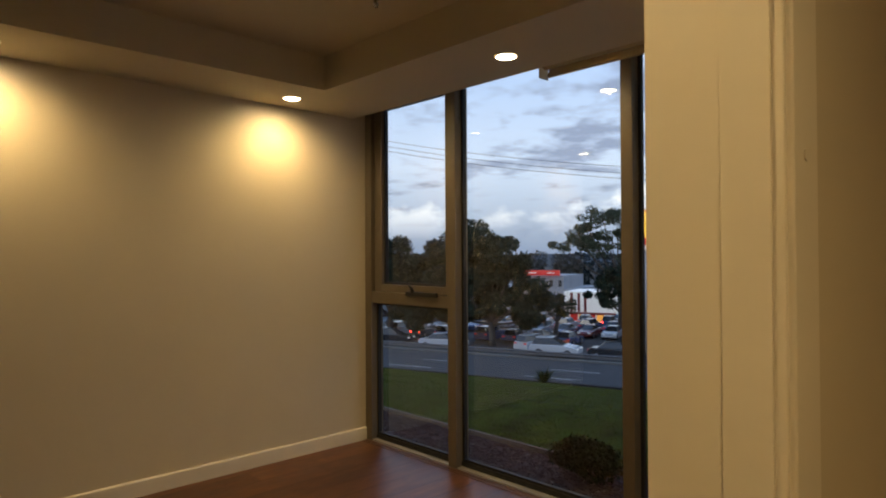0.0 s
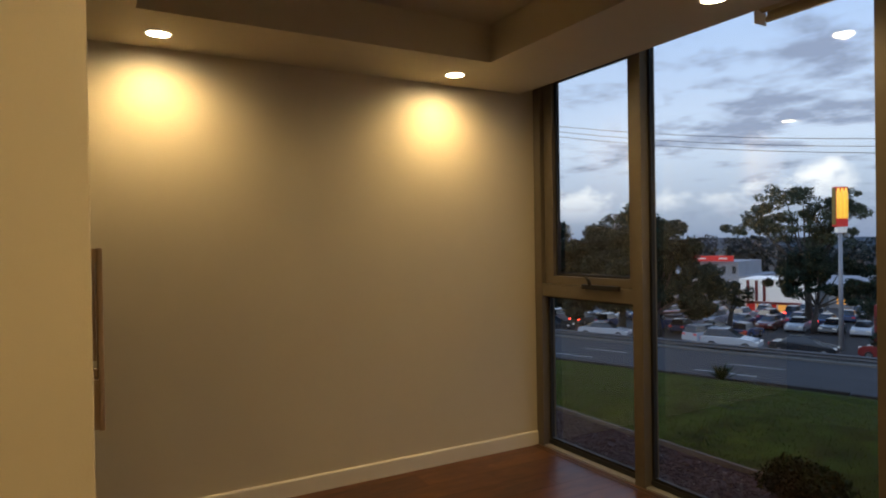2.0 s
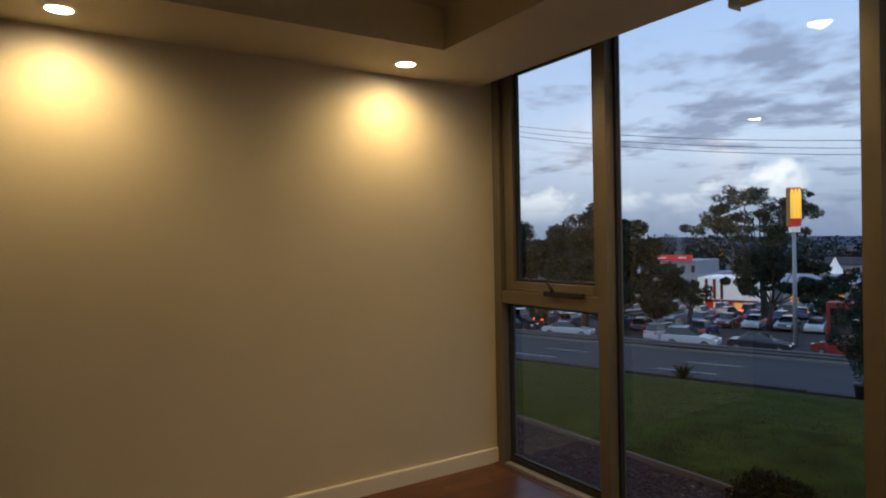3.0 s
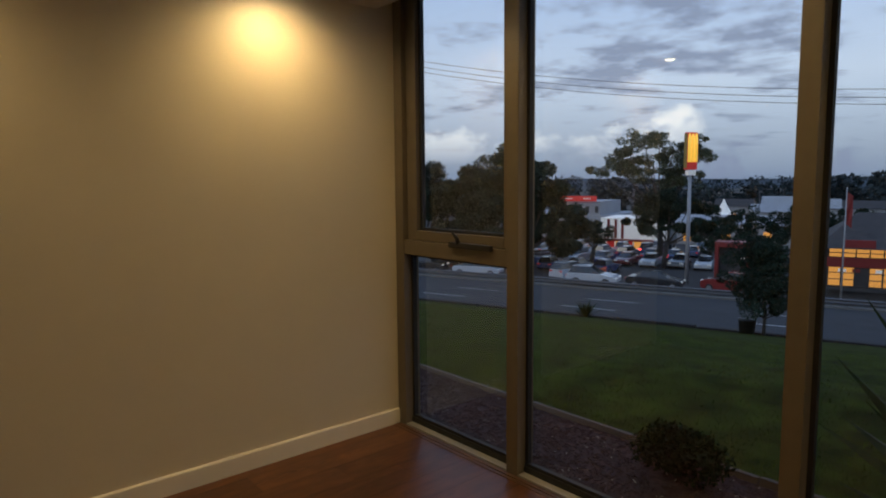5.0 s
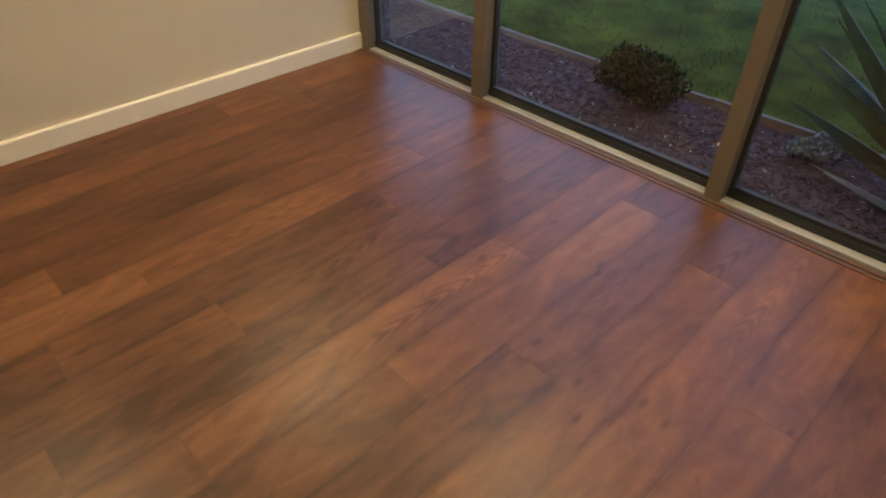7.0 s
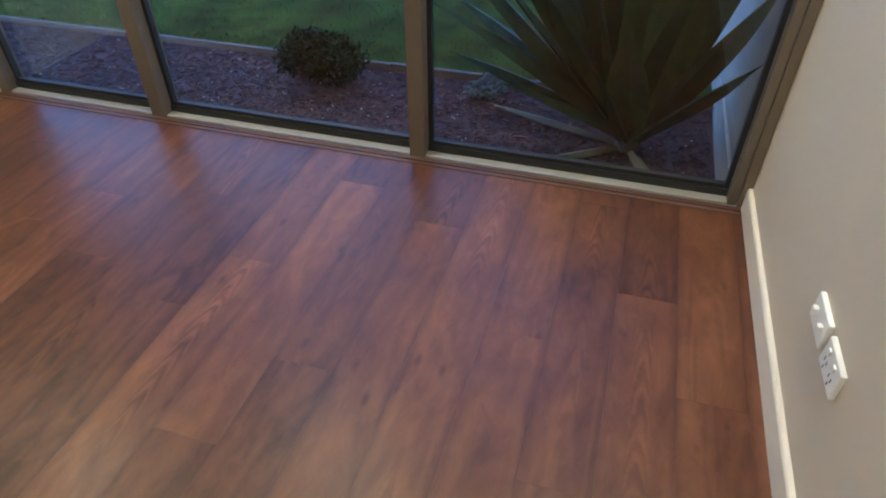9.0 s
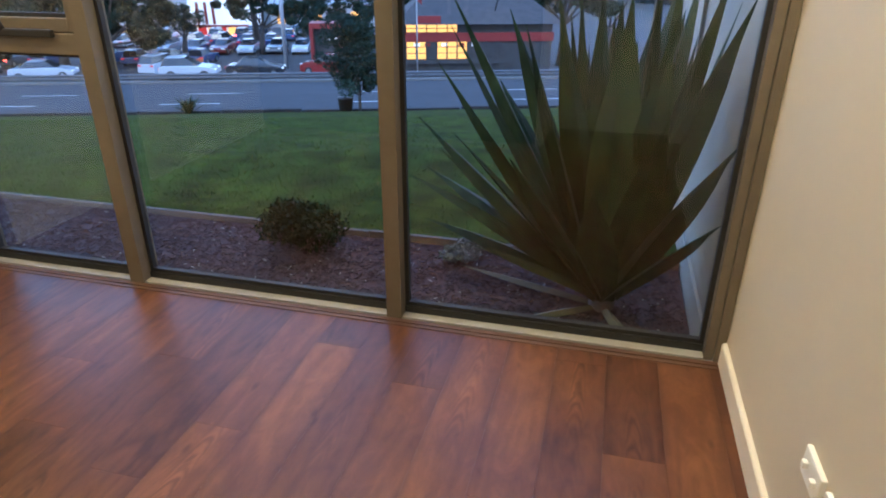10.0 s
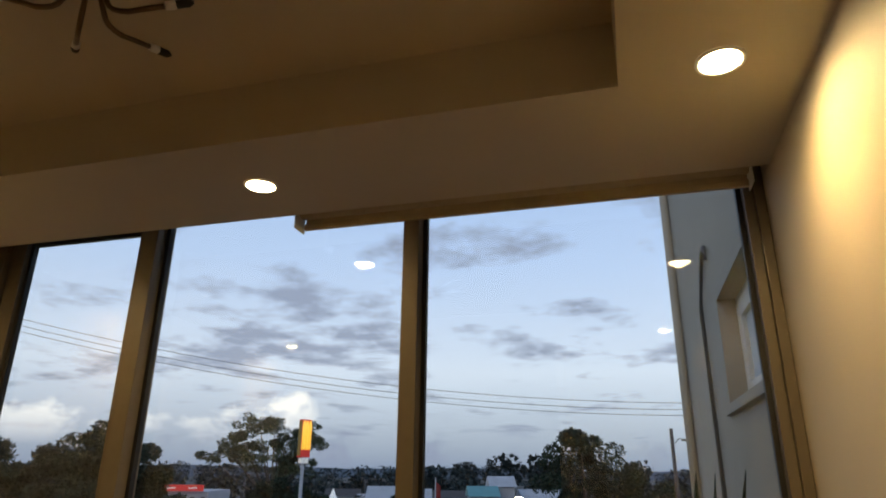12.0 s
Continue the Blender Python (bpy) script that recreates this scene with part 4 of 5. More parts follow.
tree("shade_tree", -47.0, 58, 11, 11, 3.0, [(a, b, c * 0.9, d) for a, b, c, d in big], 6000, 0.26, LEAF2, 30, "broad dense dark shade tree", 0.4)
tree("shade_tree", 15.6, 60, 13, 7, 4.0, [(-3.2, 0, 7.6, 2.0), (-1.6, 0.3, 10.6, 2.1), (0.0, 0, 12.2, 1.9), (1.9, 0.2, 10.8, 2.0), (3.3, 0, 8.4, 2.0), (0.3, 0.4, 8.6, 2.3), (-2.0, 0, 5.4, 2.0), (2.4, 0, 5.6, 2.0)], 12000, 0.22, LEAF2, 27,
     "tall dark tree behind the restaurant", 0.33)
tree("street_tree", -6.2, 66, 6, 5, 2.0, [(-1.6, 0, 3.6, 1.2), (0, 0.2, 4.3, 1.3), (1.5, 0, 3.5, 1.2)], 2800, 0.17, LEAF2, 28, "small round tree beside the drive-through")
tree("street_tree", 22.0, 66, 8, 8, 3.0, [(-2.5, 0, 6.5, 1.6), (0, 0.2, 8.2, 1.8), (2.4, 0, 7.0, 1.6)], 4000, 0.2, LEAF2, 29, "leafy tree by the street")

# far woods: a ragged belt of crowns
r = random.Random(40)
cl = []
for k in range(230):
    u = -330 + 3.0 * k + r.uniform(-1.5, 1.5)
    v = r.uniform(165, 260)
    h = r.uniform(0.55, 1.0)
    zt = zg(v) + 14.0 * h * (0.9 + 0.25 * math.sin(u * 0.05))
    for q in range(3):
        cl.append((*street(u + r.uniform(-2, 2), v)[:2], zt - 3.2 * q, 4.0, 4.0, 2.6))
for k in range(150):
    u = -620 + 8.0 * k + r.uniform(-3, 3)
    v = r.uniform(430, 560)
    for q in range(2):
        cl.append((*street(u, v)[:2], zg(v) + 12.5 + 2.0 * math.sin(u * 0.021) + r.uniform(-1.5, 1.5) - 7.0 * q, 7.5, 6.0, 4.2))
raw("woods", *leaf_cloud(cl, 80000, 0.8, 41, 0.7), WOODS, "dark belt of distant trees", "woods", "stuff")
# hills on the skyline
verts, faces = [], []
for k in range(121):
    u = -1400 + 2800 * k / 120
    h = 2.5 + 4 * noise.noise(Vector((u * 0.004, 0.3, 0))) + 2 * noise.noise(Vector((u * 0.03, 1.3, 0)))
    verts += [street(u, 1150, -20), street(u, 1200, h)]
for k in range(120):
    faces.append((2 * k, 2 * k + 2, 2 * k + 3, 2 * k + 1))
raw("backdrop", verts, faces, HILL, "low hills on the skyline, blue-grey haze in their colour", "hills", "structure")

# ---- outdoors: signs, poles, rails ----
RED = mat("sign_red", (0.22, 0.02, 0.017), 0.5, var=0.08, scale=3)
YELLOW_LIT = mat("lit_yellow", (0.95, 0.55, 0.08), 0.4, var=0.05, emit=0.9)
RED_LIT = mat("lit_red", (0.55, 0.03, 0.025), 0.4, var=0.05, emit=0.35)
# faint self-glow; on shop wall and marquee it stands in for light falling there
WHITE_GLOW = mat("self_glowing_white", (0.8, 0.78, 0.74), 0.5, var=0.05, emit=0.25)
AMBER = glow("warm_window_light", (1.0, 0.45, 0.11), 0.75)
DARKP = mat("dark_cladding", (0.045, 0.043, 0.042), 0.7, var=0.25, scale=1.5)
GREYW = mat("grey_wall", (0.34, 0.34, 0.35), 0.8, var=0.12, scale=0.7)
WHITEW = mat("white_wall", (0.33, 0.33, 0.33), 0.75, var=0.08, scale=0.6)
TEAL = mat("teal_roof", (0.08, 0.22, 0.22), 0.6, var=0.15, scale=1)
TILE = mat("dark_roof_tile", (0.048, 0.040, 0.036), 0.8, var=0.25, scale=2, bump=0.4, bscale=14)


def at_street(u, v, lift=0.0, turn=0.0, z=None):
    return Matrix.Translation(street(u, v, (zg(v) if z is None else z) + lift)) @ Matrix.Rotation(PHI + turn, 4, "Z")


py = thing("pylon_sign", "tall pole sign, red with tall yellow bars, lit", "sign", at_street(-9.5, 60, 0, 0.80))
ph = 13.45
bm = bmesh.new()
tube(bm, [(0, 0, 0), (0, 0, ph - 3.4)], [0.20, 0.14], 12)
part("pole", bm, mat("pole_paint", (0.32, 0.32, 0.33), 0.5), py, "grey steel pole", True)
part("cabinet", boxes((-0.52, 0.52, -0.24, 0.24, ph - 3.25, ph), bev=0.05), RED_LIT, py, "red sign cabinet")
part("red_base", boxes((-0.50, 0.50, -0.255, -0.242, ph - 3.2, ph - 2.55)), RED_LIT, py)
for x0 in (-0.49, -0.16, 0.17):
    bm = bmesh.new()
    tube(bm, [(x0 + 0.16, -0.26, ph - 2.6), (x0 + 0.16, -0.26, ph - 0.5), (x0 + 0.16, -0.26, ph - 0.1)], [0.155, 0.155, 0.07], 10)
    part("yellow_bar", bm, YELLOW_LIT, py, "glowing yellow bar", True)
part("side_panel", boxes((-0.535, -0.522, -0.22, 0.22, ph - 3.1, ph - 0.1)), mat("sign_edge", (0.30, 0.19, 0.035), 0.5, var=0.1), py, "dull yellow sign edge")
part("lower_panel", boxes((-0.35, 0.45, -0.2, 0.2, ph - 3.75, ph - 3.3), bev=0.02), WHITE_GLOW, py, "small white panel under the sign")

# guard rail along the far kerb
rail = thing("guard_rail", "grey steel guard rail on posts along the road", "guard rail")
bm = bmesh.new()
prof = [(0, 0.16), (-0.06, 0.23), (0.0, 0.30), (0.0, 0.35), (-0.06, 0.43), (0, 0.50), (0.03, 0.50), (0.03, 0.16)]
ends = [[bm.verts.new(street(u, 43.0 + d, zg(43.0) + z + 0.1)) for d, z in prof] for u in (-60, 0, 45)]
for a, b in zip(ends, ends[1:]):
    for k in range(len(prof)):
        bm.faces.new((a[k], a[(k + 1) % len(prof)], b[(k + 1) % len(prof)], b[k]))
part("beam", bm, GALV, rail)
post_bm = boxes((-0.05, 0.05, 0.03, 0.12, 0, 0.56))
first = part("post", post_bm, GALV, rail)
first.matrix_world = at_street(-58, 43.0)
for k in range(1, 34):
    o = new("post", first.data)
    o.parent = rail
    o.matrix_world = at_street(-58 + 3.0 * k, 43.0)
SLEEPER = mat("weathered_sleeper", (0.020, 0.017, 0.015), 0.9, var=0.35, scale=3, bump=0.4, bscale=25)
edge = thing("retaining_edge", "dark weathered timber sleepers along the top of the bank", "retaining wall", kind="structure")
rs_ = random.Random(31)
for k in range(22):
    u0 = -42 + 2.45 * k
    o = part("sleeper", boxes((0.02, 2.41, -0.1, 0.1, -0.3, 0.15 + rs_.uniform(-0.015, 0.02)), bev=0.012), SLEEPER, edge)
    o.matrix_world = at_street(u0, 20.0)
raw("bank_hedge", *leaf_cloud([(*street(u, 20.25)[:2], -3.14 + 0.06 * math.sin(u * 3), 0.5, 0.35, 0.14) for u in np.arange(-40, 14, 0.55)], 9000, 0.05, 50), LEAF2,
    "low dark groundcover along the top of the bank", "groundcover", "stuff")


def street_lamp(u, v, h, arm, label):
    t = thing("street_lamp", label, "street lamp", at_street(u, v), group="street lamps")
    bm = bmesh.new()
    tube(bm, [(0, 0, 0), (0, 0, h)], [0.09, 0.05], 8)
    tube(bm, [(0, 0, h - 0.3), (arm * 0.5, 0, h + 0.15), (arm, 0, h + 0.1)], 0.035, 6)
    part("pole", bm, GALV, t, "", True)
    part("lamp_head", boxes((arm - 0.1, arm + 0.5, -0.1, 0.1, h + 0.03, h + 0.16), bev=0.03), GALV, t)


# power pole with cables across the sky
pp = thing("power_pole", "dark timber power pole", "pole", at_street(18.1, 45, 0))
bm = bmesh.new()
tube(bm, [(0, 0, 0), (0, 0, 10.4)], [0.17, 0.12], 10)
part("pole", bm, BARK, pp, "", True)
bm = bmesh.new()
tube(bm, [(0.05, 0, 9.3), (0.5, 0, 9.75), (0.9, 0, 9.7)], 0.03, 6)
part("lamp_arm", bm, GALV, pp, "curved lamp arm", True)
part("lamp_head", boxes((0.7, 1.2, -0.1, 0.1, 9.56, 9.70), bev=0.03), GALV, pp)
CABLE = mat("cable", (0.03, 0.03, 0.035), 0.7)
for i, (dz, dv) in enumerate(((0, 0), (-0.32, 0.2), (-0.62, 0.1))):
    bm = bmesh.new()
    pts = []
    for k in range(49):
        f = k / 48
        u = -45 + 90 * f
        z = 8.29 - 0.169 * (u + 19.2) + 0.00343 * (u + 19.2) * (u + 4.5) + dz
        pts.append(street(u, 33 + dv, z))
    tube(bm, pts, 0.014, 5)
    tagged(obj("power_line", bm, CABLE), "thin dark overhead power cable", "cable", "overhead cables")
street_lamp(-24.0, 100, 9.0, 1.2, "slender street lamp in the car park")
street_lamp(-7.0, 108, 9.0, 1.2, "slender street lamp in the car park")
street_lamp(-17.5, 92, 8.0, -1.2, "slender street lamp in the car park")

# ---- outdoors: buildings ----
def gable(bm, x0, x1, y0, y1, z0, z1):
    v = [bm.verts.new(p) for p in ((x0, y0, z0), (x1, y0, z0), (x1, y1, z0), (x0, y1, z0), (x0, (y0 + y1) / 2, z1), (x1, (y0 + y1) / 2, z1))]
    for f in ((0, 1, 5, 4), (2, 3, 4, 5), (1, 2, 5), (3, 0, 4), (0, 3, 2, 1)):
        bm.faces.new([v[i] for i in f])
    return bm


def hip(bm, x0, x1, y0, y1, z0, z1, inset):
    v = [bm.verts.new(p) for p in ((x0, y0, z0), (x1, y0, z0), (x1, y1, z0), (x0, y1, z0), (x0 + inset, (y0 + y1) / 2, z1), (x1 - inset, (y0 + y1) / 2, z1))]
    for f in ((0, 1, 5, 4), (2, 3, 4, 5), (1, 2, 5), (3, 0, 4), (0, 3, 2, 1)):
        bm.faces.new([v[i] for i in f])
    return bm


# restaurant with a dark hipped roof and glowing windows
rs = thing("restaurant", "low restaurant with dark hipped roof, red band and glowing windows", "building", at_street(0.8, 50, 0))
part("wall", boxes((0, 11.5, 0.3, 9, 0, 3.9)), DARKP, rs)
part("roof", hip(bmesh.new(), -0.5, 12.2, -0.5, 9.6, 3.9, 6.1, 2.6), TILE, rs, "dark tiled roof")
part("red_band", boxes((-0.1, 11.6, 0.12, 0.28, 2.62, 3.25)), RED, rs, "red fascia band")
part("roof_sign", boxes((1.2, 2.9, -0.32, -0.2, 3.92, 4.5), bev=0.03), RED, rs, "dark red sign on the eaves")
for k in range(9):
    x = 0.35 + 0.78 * k
    if k < 5:
        part("window", boxes((x, x + 0.70, 0.24, 0.29, 3.30, 3.85)), AMBER, rs, "glowing upper window")
    part("window", boxes((x, x + 0.70, 0.24, 0.29, 1.35, 2.58)), AMBER if k < 6 and k != 2 else DARKP, rs, "glowing window")
for k in range(10):
    x = 0.28 + 0.78 * k
    part("window_bar", boxes((x - 0.04, x + 0.04, 0.17, 0.235, 1.3, 2.62)), DARKP, rs)
part("counter", boxes((0.3, 7.5, -0.05, 0.11, 1.0, 1.32)), DARKP, rs)
for z in (1.75, 2.2, 3.55):
    part("window_rail", boxes((0.3, 7.3, 0.19, 0.235, z, z + 0.05)), DARKP, rs)
for k, x in enumerate((0.9, 1.7, 3.0, 4.3, 5.3)):
    part("menu_board", boxes((x, x + 0.45, 0.20, 0.236, 2.28, 2.5)), RED if k % 2 else WHITE_GLOW, rs, "small lit board behind the glass")
part("hedge", boxes((-1.5, 11.0, -2.2, -1.4, 0, 0.7), bev=0.15), LEAF2, rs, "clipped dark hedge")
fl = part("flood_light", boxes((6.85, 7.5, -0.75, -0.55, 6.1, 6.5), bev=0.04), DARKP, rs, "flood light on the roof")
# disc made larger than the housing, so its shape takes in the glare
bm = bmesh.new()
tube(bm, [(7.2, -0.76, 6.3), (7.2, -0.80, 6.3)], 0.44, 18)
part("flood_lens", bm, glow("flood_glow", (1.0, 0.93, 0.72), 14), fl, "bright white lens widened for its glare")
bm = bmesh.new()
tube(bm, [(7.2, -0.6, 6.2), (7.2, 1.5, 4.6)], 0.05, 6)
part("flood_bracket", bm, DARKP, rs)
fp = thing("flag_pole", "white flag pole with a hanging red flag", "flag pole", at_street(1.9, 49))
bm = bmesh.new()
tube(bm, [(0, 0, 0), (0, 0, 7.9)], [0.06, 0.035], 8)
part("pole", bm, WHITEW, fp, "", True)
verts = [(0.05 + 0.32 * i / 5, 0.05 * math.sin(i * 1.5 + j), 7.6 - 0.3 * j - 0.06 * i) for j in range(8) for i in range(6)]
raw("flag", verts, [(j * 6 + i, j * 6 + i + 1, j * 6 + i + 7, j * 6 + i + 6) for j in range(7) for i in range(5)], RED, "red cloth flag", parent=fp)

# red drive-through portal
hu = thing("drive_through_booth", "red framed drive-through booth with dark front", "booth", at_street(-7.0, 58))
part("frame", boxes((0, 0.3, 0, 2.0, 0, 4.0), (2.5, 2.7, 0, 2.0, 0, 4.0), (0.3, 2.5, 0, 2.0, 3.55, 4.0), bev=0.04), RED, hu)
part("screen", boxes((0.3, 2.5, 0.6, 0.75, 0.2, 3.55)), DARKP, hu, "dark menu front")
part("menu_light", boxes((1.5, 2.3, 0.52, 0.59, 2.6, 2.75)), WHITE_GLOW, hu, "lit strip")

# shopping centre
sc = thing("shopping_centre", "long grey shopping centre with a red roof sign", "building", at_street(-52, 110))
part("wall", boxes((0, 22, 0, 18, 0, 4.6)), GREYW, sc)
part("upper_storey", boxes((13.6, 19.8, 0.5, 14, 4.6, 7.0)), GREYW, sc)
for k in range(7):
    part("window", boxes((13.9 + 0.82 * k, 14.5 + 0.82 * k, 0.44, 0.49, 5.0, 6.2)), WHITEW if k % 2 else DARKP, sc)
sgn = part("roof_sign", boxes((12.6, 19.2, -0.1, 0.2, 7.05, 8.0), bev=0.03), RED_LIT, sc, "long red roof sign")
for x0, n in ((13.2, 6), (16.9, 5)):
    for k in range(n):
        part("letter_bar", boxes((x0 + 0.28 * k, x0 + 0.28 * k + 0.18, -0.14, -0.11, 7.4, 7.65)), WHITE_GLOW, sgn, "pale bar of unreadable lettering")
wb = thing("shop_building", "white shop with tall red stripes and a lit orange front", "building", at_street(-27.6, 95))
# the wall glows slightly of itself, though nothing in it is a lamp
part("wall", boxes((0, 8.0, 0, 9, 0, 4.6)), WHITE_GLOW, wb, "white wall with a faint added glow")
for k, x in enumerate((1.0, 2.1, 3.1)):
    part("red_stripe", boxes((x, x + 0.38, -0.06, -0.01, 1.55, 4.4)), RED, wb, "tall red stripe")
part("awning", boxes((0.2, 8.0, -0.9, -0.08, 1.2, 1.5), bev=0.05), RED, wb)
for k in range(5):
    part("window", boxes((1.0 + 1.35 * k, 2.1 + 1.35 * k, -0.07, -0.01, 0.15, 1.15)), AMBER if k % 2 else RED_LIT, wb, "glowing shop window")
lw = thing("long_shed", "long pale shed beyond the car park", "building", at_street(-19.5, 112))
part("wall", boxes((0, 17, 0, 10, 0, 3.6)), WHITEW, lw)
part("roof", gable(bmesh.new(), -0.4, 17.4, -0.4, 10.4, 3.6, 4.8), GREYW, lw)
for k in range(8):
    part("window", boxes((1.0 + 2.0 * k, 2.2 + 2.0 * k, -0.06, -0.01, 0.6, 2.4)), DARKP if k % 3 else AMBER, lw)
sp = thing("marquee", "white peaked marquee beyond the car park", "tent", at_street(-13.3, 120))
bm = bmesh.new()
tube(bm, [(0, 0, 4.6), (0, 0, 5.4), (0, 0, 6.6), (0, 0, 7.7)], [2.0, 1.2, 0.5, 0.04], 8)
# canopy brightness comes from the same glow added to its material
part("canopy", bm, WHITE_GLOW, sp)
bm = bmesh.new()
tube(bm, [(0, 0, 0), (0, 0, 4.6)], 1.6, 8)
part("walls", bm, WHITEW, sp)


def house(u, v, w, d, h, roof_h, wall_m, roof_m, label, lit=False):
    t = thing("house", label, "house", at_street(u, v), group="far houses")
    part("wall", boxes((0, w, 0, d, 0, h)), wall_m, t)
    part("roof", gable(bmesh.new(), -0.4, w + 0.4, -0.4, d + 0.4, h, h + roof_h), roof_m, t)
    n = max(2, int(w / 2.2))
    for k in range(n):
        x = w * (k + 0.3) / n
        part("window", boxes((x, x + w / n * 0.45, -0.05, -0.01, h * 0.4, h * 0.75)), AMBER if lit and k % 2 else DARKP, t)


for u, v, w, h, rh, wm, rm, lab in ((-10, 135, 6, 5.2, 1.5, WHITEW, GREYW, "white house with grey roof"), (-3.0, 128, 7, 6.2, 1.6, WHITEW, WHITEW, "pale house with light roof"),
                                    (-9.0, 150, 8, 6.5, 1.6, GREYW, WHITEW, "grey house with light roof"), (3.6, 140, 8, 6.0, 1.4, WHITEW, TILE, "white house with dark roof"),
                                    (10.2, 112, 4.6, 6.6, 1.6, WHITEW, TEAL, "white house with teal roof"), (14.2, 116, 4.0, 8.2, 1.7, GREYW, GREYW, "tall grey house behind trees"),
                                    (20, 118, 7, 6.4, 1.4, WHITEW, GREYW, "white house with grey roof"), (-18, 148, 7, 6.0, 1.5, WHITEW, TILE, "white house with dark roof")):
    house(u, v, w, 6, h, rh, wm, rm, lab, True)


# ---- cars ----
CARGLASS = mat("car_glass", (0.02, 0.024, 0.03), 0.06, spec=0.8, var=0.05)
TYRE = mat("tyre_rubber", (0.015, 0.015, 0.015), 0.85, var=0.2)
RIM = mat("alloy_rim", (0.45, 0.45, 0.46), 0.3, metal=0.9)
TAIL = mat("tail_lamp", (0.35, 0.01, 0.01), 0.3, emit=0.5)
TAIL_LIT = glow("tail_lamp_lit", (1.0, 0.05, 0.03), 8)
HEAD = mat("head_lamp", (0.7, 0.7, 0.68), 0.15, emit=0.2)


def extrude_side(bm, prof, half, tuck):
    """A body from its side outline; the upper points are tucked in by tuck."""
    zmax = max(p[1] for p in prof)
    rows = []
    for s in (-1, 1):
        rows.append([bm.verts.new((x, s * (half - tuck * max(0, z - 0.55) / (zmax - 0.5 + 1e-6)), z)) for x, z in prof])
    n = len(prof)
    for k in range(n):
        bm.faces.new((rows[0][k], rows[0][(k + 1) % n], rows[1][(k + 1) % n], rows[1][k]))
    bm.faces.new(rows[0])
    bm.faces.new(rows[1][::-1])
    bmesh.ops.recalc_face_normals(bm, faces=bm.faces)
    bmesh.ops.bevel(bm, geom=list(bm.edges), offset=0.035, segments=2, affect="EDGES", profile=0.6)
    return bm


def make_car(style, paint, label, lit=False):
    t = thing("car", label, "car", group="cars across the road")
    L = {"hatch": 3.7, "sedan": 4.6, "suv": 4.5}[style]
    up = 0.16 if style == "suv" else 0.0
    h = L / 2
    part("body", extrude_side(bmesh.new(), [(-h, 0.35), (-h + 0.05, 0.80 + up), (-h + 0.25, 0.92 + up), (h - 1.25, 0.92 + up), (h - 0.35, 0.78 + up), (h - 0.04, 0.62 + up), (h, 0.35), (h - 0.2, 0.22), (-h + 0.2, 0.22)], 0.87, 0.06), paint, t)
    rear = {"hatch": [(-h + 0.12, 0.90), (-h + 0.42, 1.38)], "sedan": [(-h + 0.75, 0.90), (-h + 1.35, 1.36)], "suv": [(-h + 0.10, 1.05), (-h + 0.35, 1.62)]}[style]
    top = rear[1][1]
    part("cabin_glass", extrude_side(bmesh.new(), [rear[0], rear[1], (h - 2.0, top + 0.03), (h - 1.15, 0.90 + up)], 0.78, 0.26), CARGLASS, t, "dark tinted glass")
    part("roof_panel", boxes((rear[1][0] + 0.02, h - 2.0, -0.53, 0.53, top - 0.0, top + 0.055), bev=0.02), paint, t)
    for sx in (-h + 0.78, h - 0.80):
        for sy in (-0.80, 0.80):
            bm = bmesh.new()
            tube(bm, [(sx, sy - 0.1, 0.31), (sx, sy - 0.07, 0.31), (sx, sy + 0.07, 0.31), (sx, sy + 0.1, 0.31)], [0.27, 0.31, 0.31, 0.27], 18)
            tyre = part("tyre", bm, TYRE, t, "black tyre")
            bm = bmesh.new()
            tube(bm, [(sx, sy - 0.108, 0.31), (sx, sy + 0.108, 0.31)], 0.19, 14)
            part("rim", bm, RIM, tyre, "alloy wheel rim")
    for sy in (-0.62, 0.62):
        part("headlight", boxes((h - 0.16, h - 0.02, sy - 0.17, sy + 0.17, 0.60 + up, 0.72 + up), bev=0.02), HEAD, t)
        part("taillight", boxes((-h - 0.005, -h + 0.1, sy - 0.16, sy + 0.16, 0.66 + up, 0.80 + up), bev=0.02), TAIL_LIT if lit else TAIL, t)
    return t


PAINTS = {"white": (0.48, 0.49, 0.50), "black": (0.02, 0.022, 0.026), "silver": (0.34, 0.35, 0.37), "red": (0.20, 0.018, 0.017), "blue": (0.035, 0.06, 0.14), "grey": (0.12, 0.125, 0.13)}
CARS = {}
for cname, cc in PAINTS.items():
    pm = mat("car_paint_" + cname, cc, 0.25, var=0.03, coat=0.6)
    for st in ("hatch", "sedan", "suv"):
        CARS[cname, st] = (pm, st)
BUILT = {}


def car(cname, st, u, v, turn, lit=False):
    m = at_street(u, v, 0.02, turn)
    key = (cname, st, lit)
    if key in BUILT:
        return copy_thing(BUILT[key], m)
    t = make_car(st, CARS[cname, st][0], f"{cname} {'hatchback' if st == 'hatch' else st} standing in the car park", lit)
    t.matrix_world = m
    BUILT[key] = t
    return t


car("white", "hatch", -13.5, 44.9, 0.05)
for tu, tv, ts in ((-3.2, 92, 5), (-8.4, 98, 6), (1.8, 84, 7), (-11.2, 88, 8), (6.5, 96, 9), (-31.0, 88, 10)):
    tree("street_tree", tu, tv, 7, 5, 2.2, [(-1.6, 0, 4.2, 1.3), (0, 0.2, 5.6, 1.5), (1.6, 0, 4.4, 1.3), (0.3, 0, 3.6, 1.4)], 3200, 0.2, LEAF2, 60 + ts, "small leafy tree at the edge of the car park")
car("black", "sedan", -11.0, 54.0, 0.0)
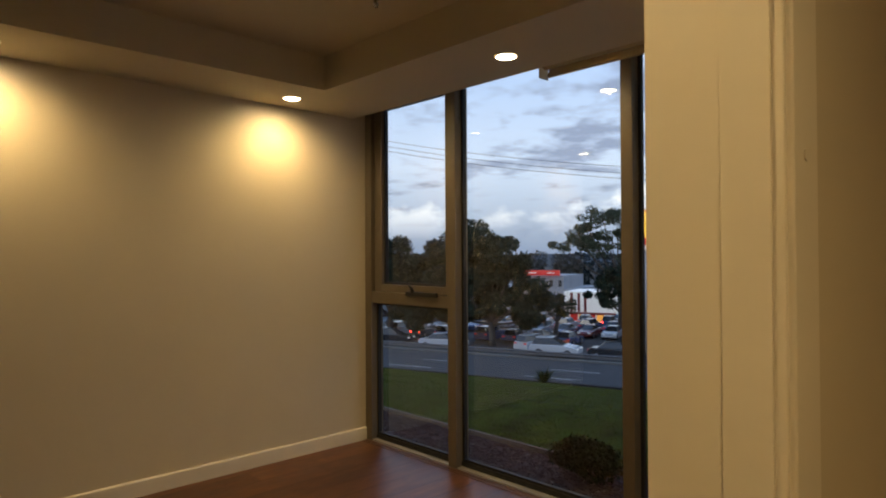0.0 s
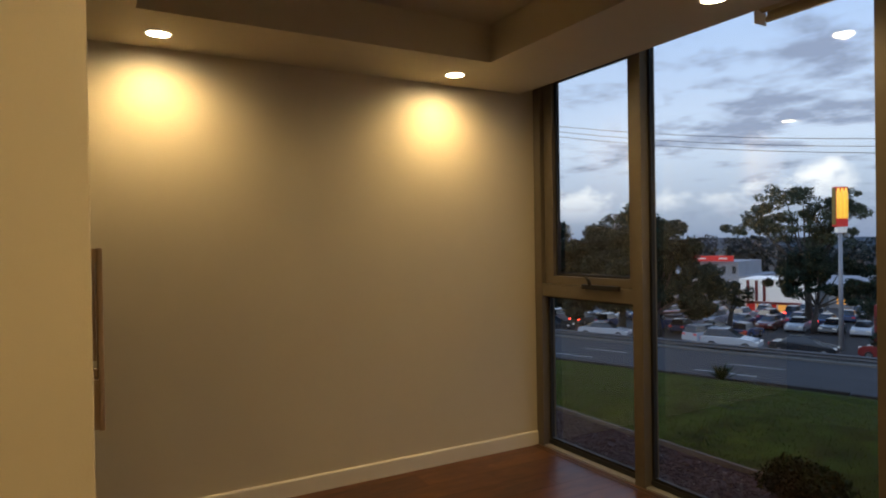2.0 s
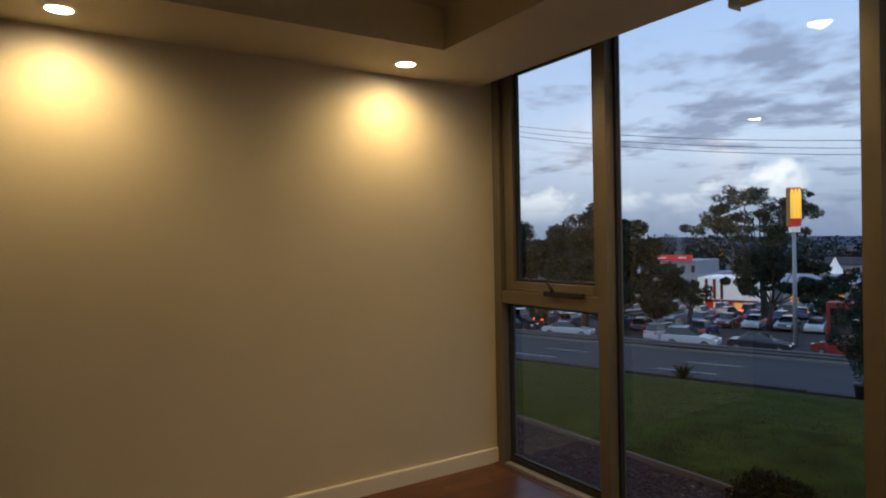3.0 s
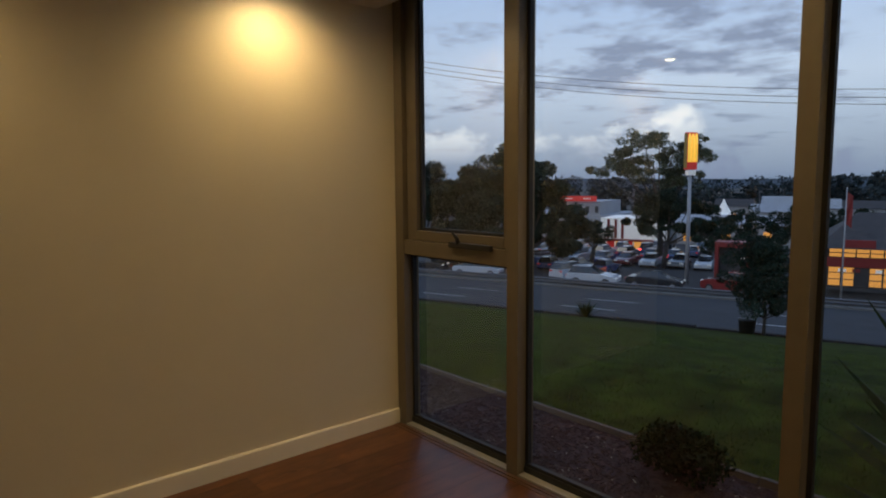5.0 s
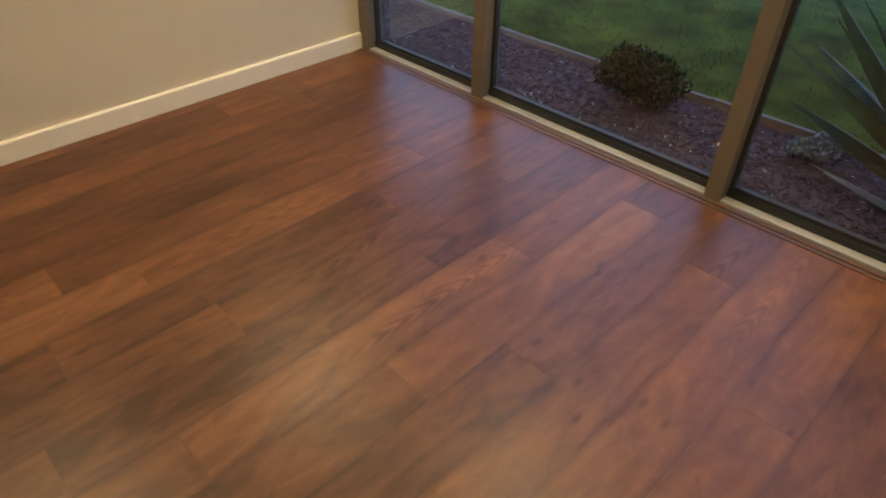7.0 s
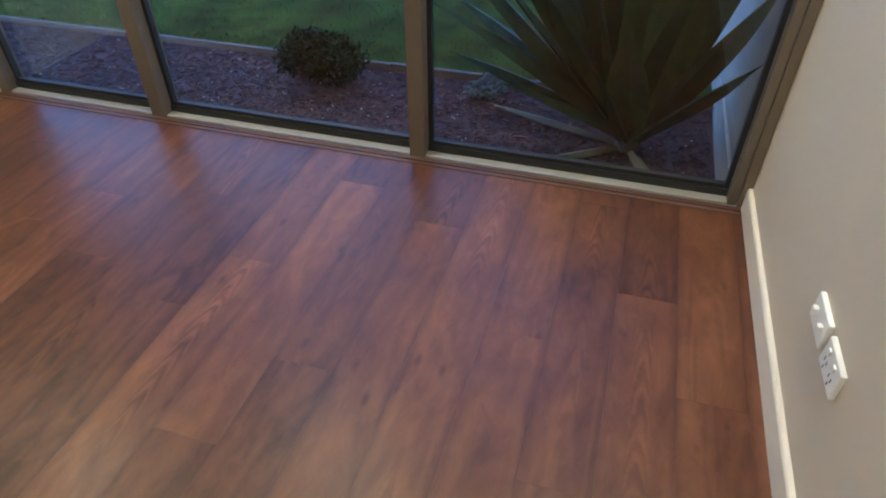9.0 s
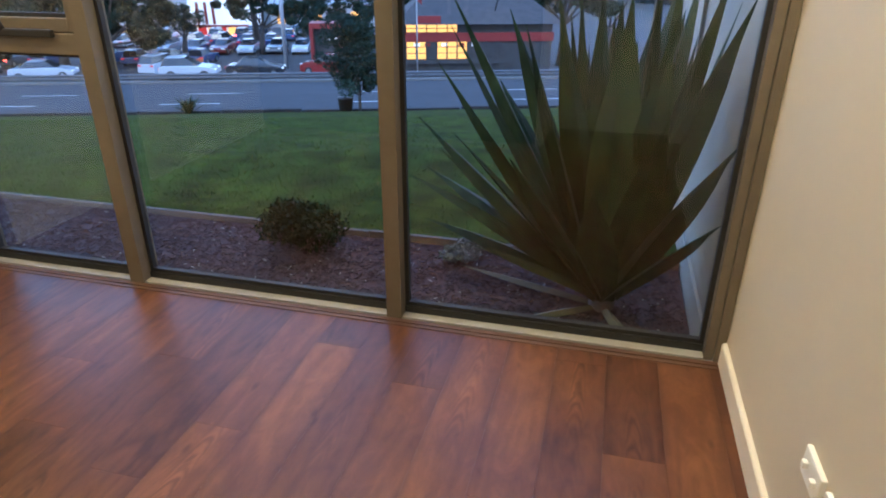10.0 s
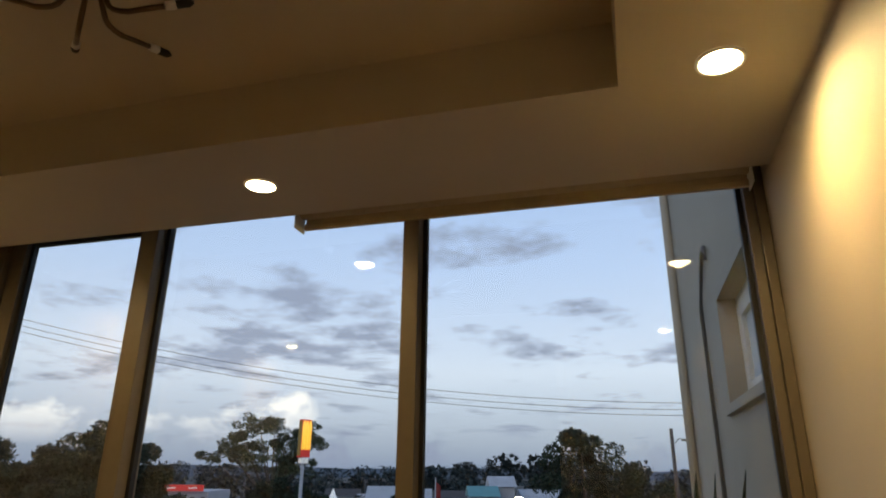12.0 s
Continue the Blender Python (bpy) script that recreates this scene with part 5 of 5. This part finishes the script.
for k, (cn, st) in enumerate((("grey", "sedan"), ("white", "suv"), ("silver", "hatch"), ("red", "sedan"), ("black", "suv"), ("white", "sedan"))):
    car(cn, st, -55.0 + 5.6 * k, 52.5 + 0.4 * (k % 2), 0.03 * k, k % 3 == 1)
car("white", "suv", -19.6, 58.0, 1.2)
car("red", "suv", -5.2, 54.5, 2.8, True)
rc = random.Random(4)
kinds = ["white", "black", "silver", "red", "blue", "grey", "white", "silver"]
for v, us, turn in ((64.0, np.arange(-44, -17, 2.9), 1.45), (72.5, np.arange(-46, -9, 2.8), -1.6), (80, np.arange(-40, -8, 2.9), 1.5), (87, np.arange(-34, -8, 3.0), 1.62), (94, np.arange(-19, -4, 2.9), -1.55)):
    for u in us:
        if rc.random() < 0.12:
            continue
        car(rc.choice(kinds), rc.choice(["hatch", "sedan", "suv"]), u + rc.uniform(-0.2, 0.2), v + rc.uniform(-0.5, 0.5), turn + rc.uniform(-0.06, 0.06), rc.random() < 0.3)
# orange site barrier in the car park
ob = thing("site_barrier", "orange plastic site barrier in the car park", "barrier", at_street(-17.3, 60.5, 0, 0.4))
part("panel", boxes((-0.34, 0.34, -0.12, 0.12, 0.08, 0.85), bev=0.05), mat("orange_plastic", (0.55, 0.09, 0.02), 0.5), ob)
part("foot", boxes((-0.38, 0.38, -0.25, 0.25, 0.0, 0.08), bev=0.02), mat("orange_foot", (0.45, 0.07, 0.02), 0.6), ob)

# ---- floor planks, last ----
floor = structure("floor", boxes((0.0, W + THICK, BACK, -0.001, -0.12, -0.0045)), SUBFLOOR, "red-brown timber plank floor running towards the window", "floor")
PW, PL = 0.187, 1.21
meshes = {}


def plank_mesh(w, ln):
    key = (round(w, 3), round(ln, 3))
    if key not in meshes:
        bm = bmesh.new()
        box(bm, 0.00005, key[0] - 0.00005, 0.0001, key[1] - 0.0001, -0.004, 0.0)
        top = max(bm.faces, key=lambda f: f.calc_center_median().z)
        bmesh.ops.bevel(bm, geom=list(top.edges), offset=0.0004, segments=1, affect="EDGES")
        me = bpy.data.meshes.new("plank")
        bmesh.ops.recalc_face_normals(bm, faces=bm.faces)
        bm.to_mesh(me)
        bm.free()
        me.materials.append(WOOD)
        meshes[key] = me
    return meshes[key]


STAG = {10: -0.79, 12: -1.16, 9: -1.05, 15: -0.87, 17: -0.60, 14: -1.62, 11: -0.25, 13: -0.42, 16: -0.13}
rp_ = random.Random(6)
col = 0
x = -0.10
while x < W + THICK:
    x0, x1 = max(0.0, x), min(W + THICK, x + PW)
    start = STAG.get(col, -rp_.uniform(0.05, 1.2))
    cuts = [-0.002]
    yy = start
    while yy < -0.1:
        if yy > BACK:
            cuts.append(yy)
        yy -= PL
        if yy < BACK:
            break
    cuts.append(BACK)
    for a, b in zip(cuts, cuts[1:]):
        if a - b > 0.02:
            o = new("plank", plank_mesh(x1 - x0, a - b))
            o.parent = floor
            o.location = (x0, b, 0)
    x += PW
    col += 1
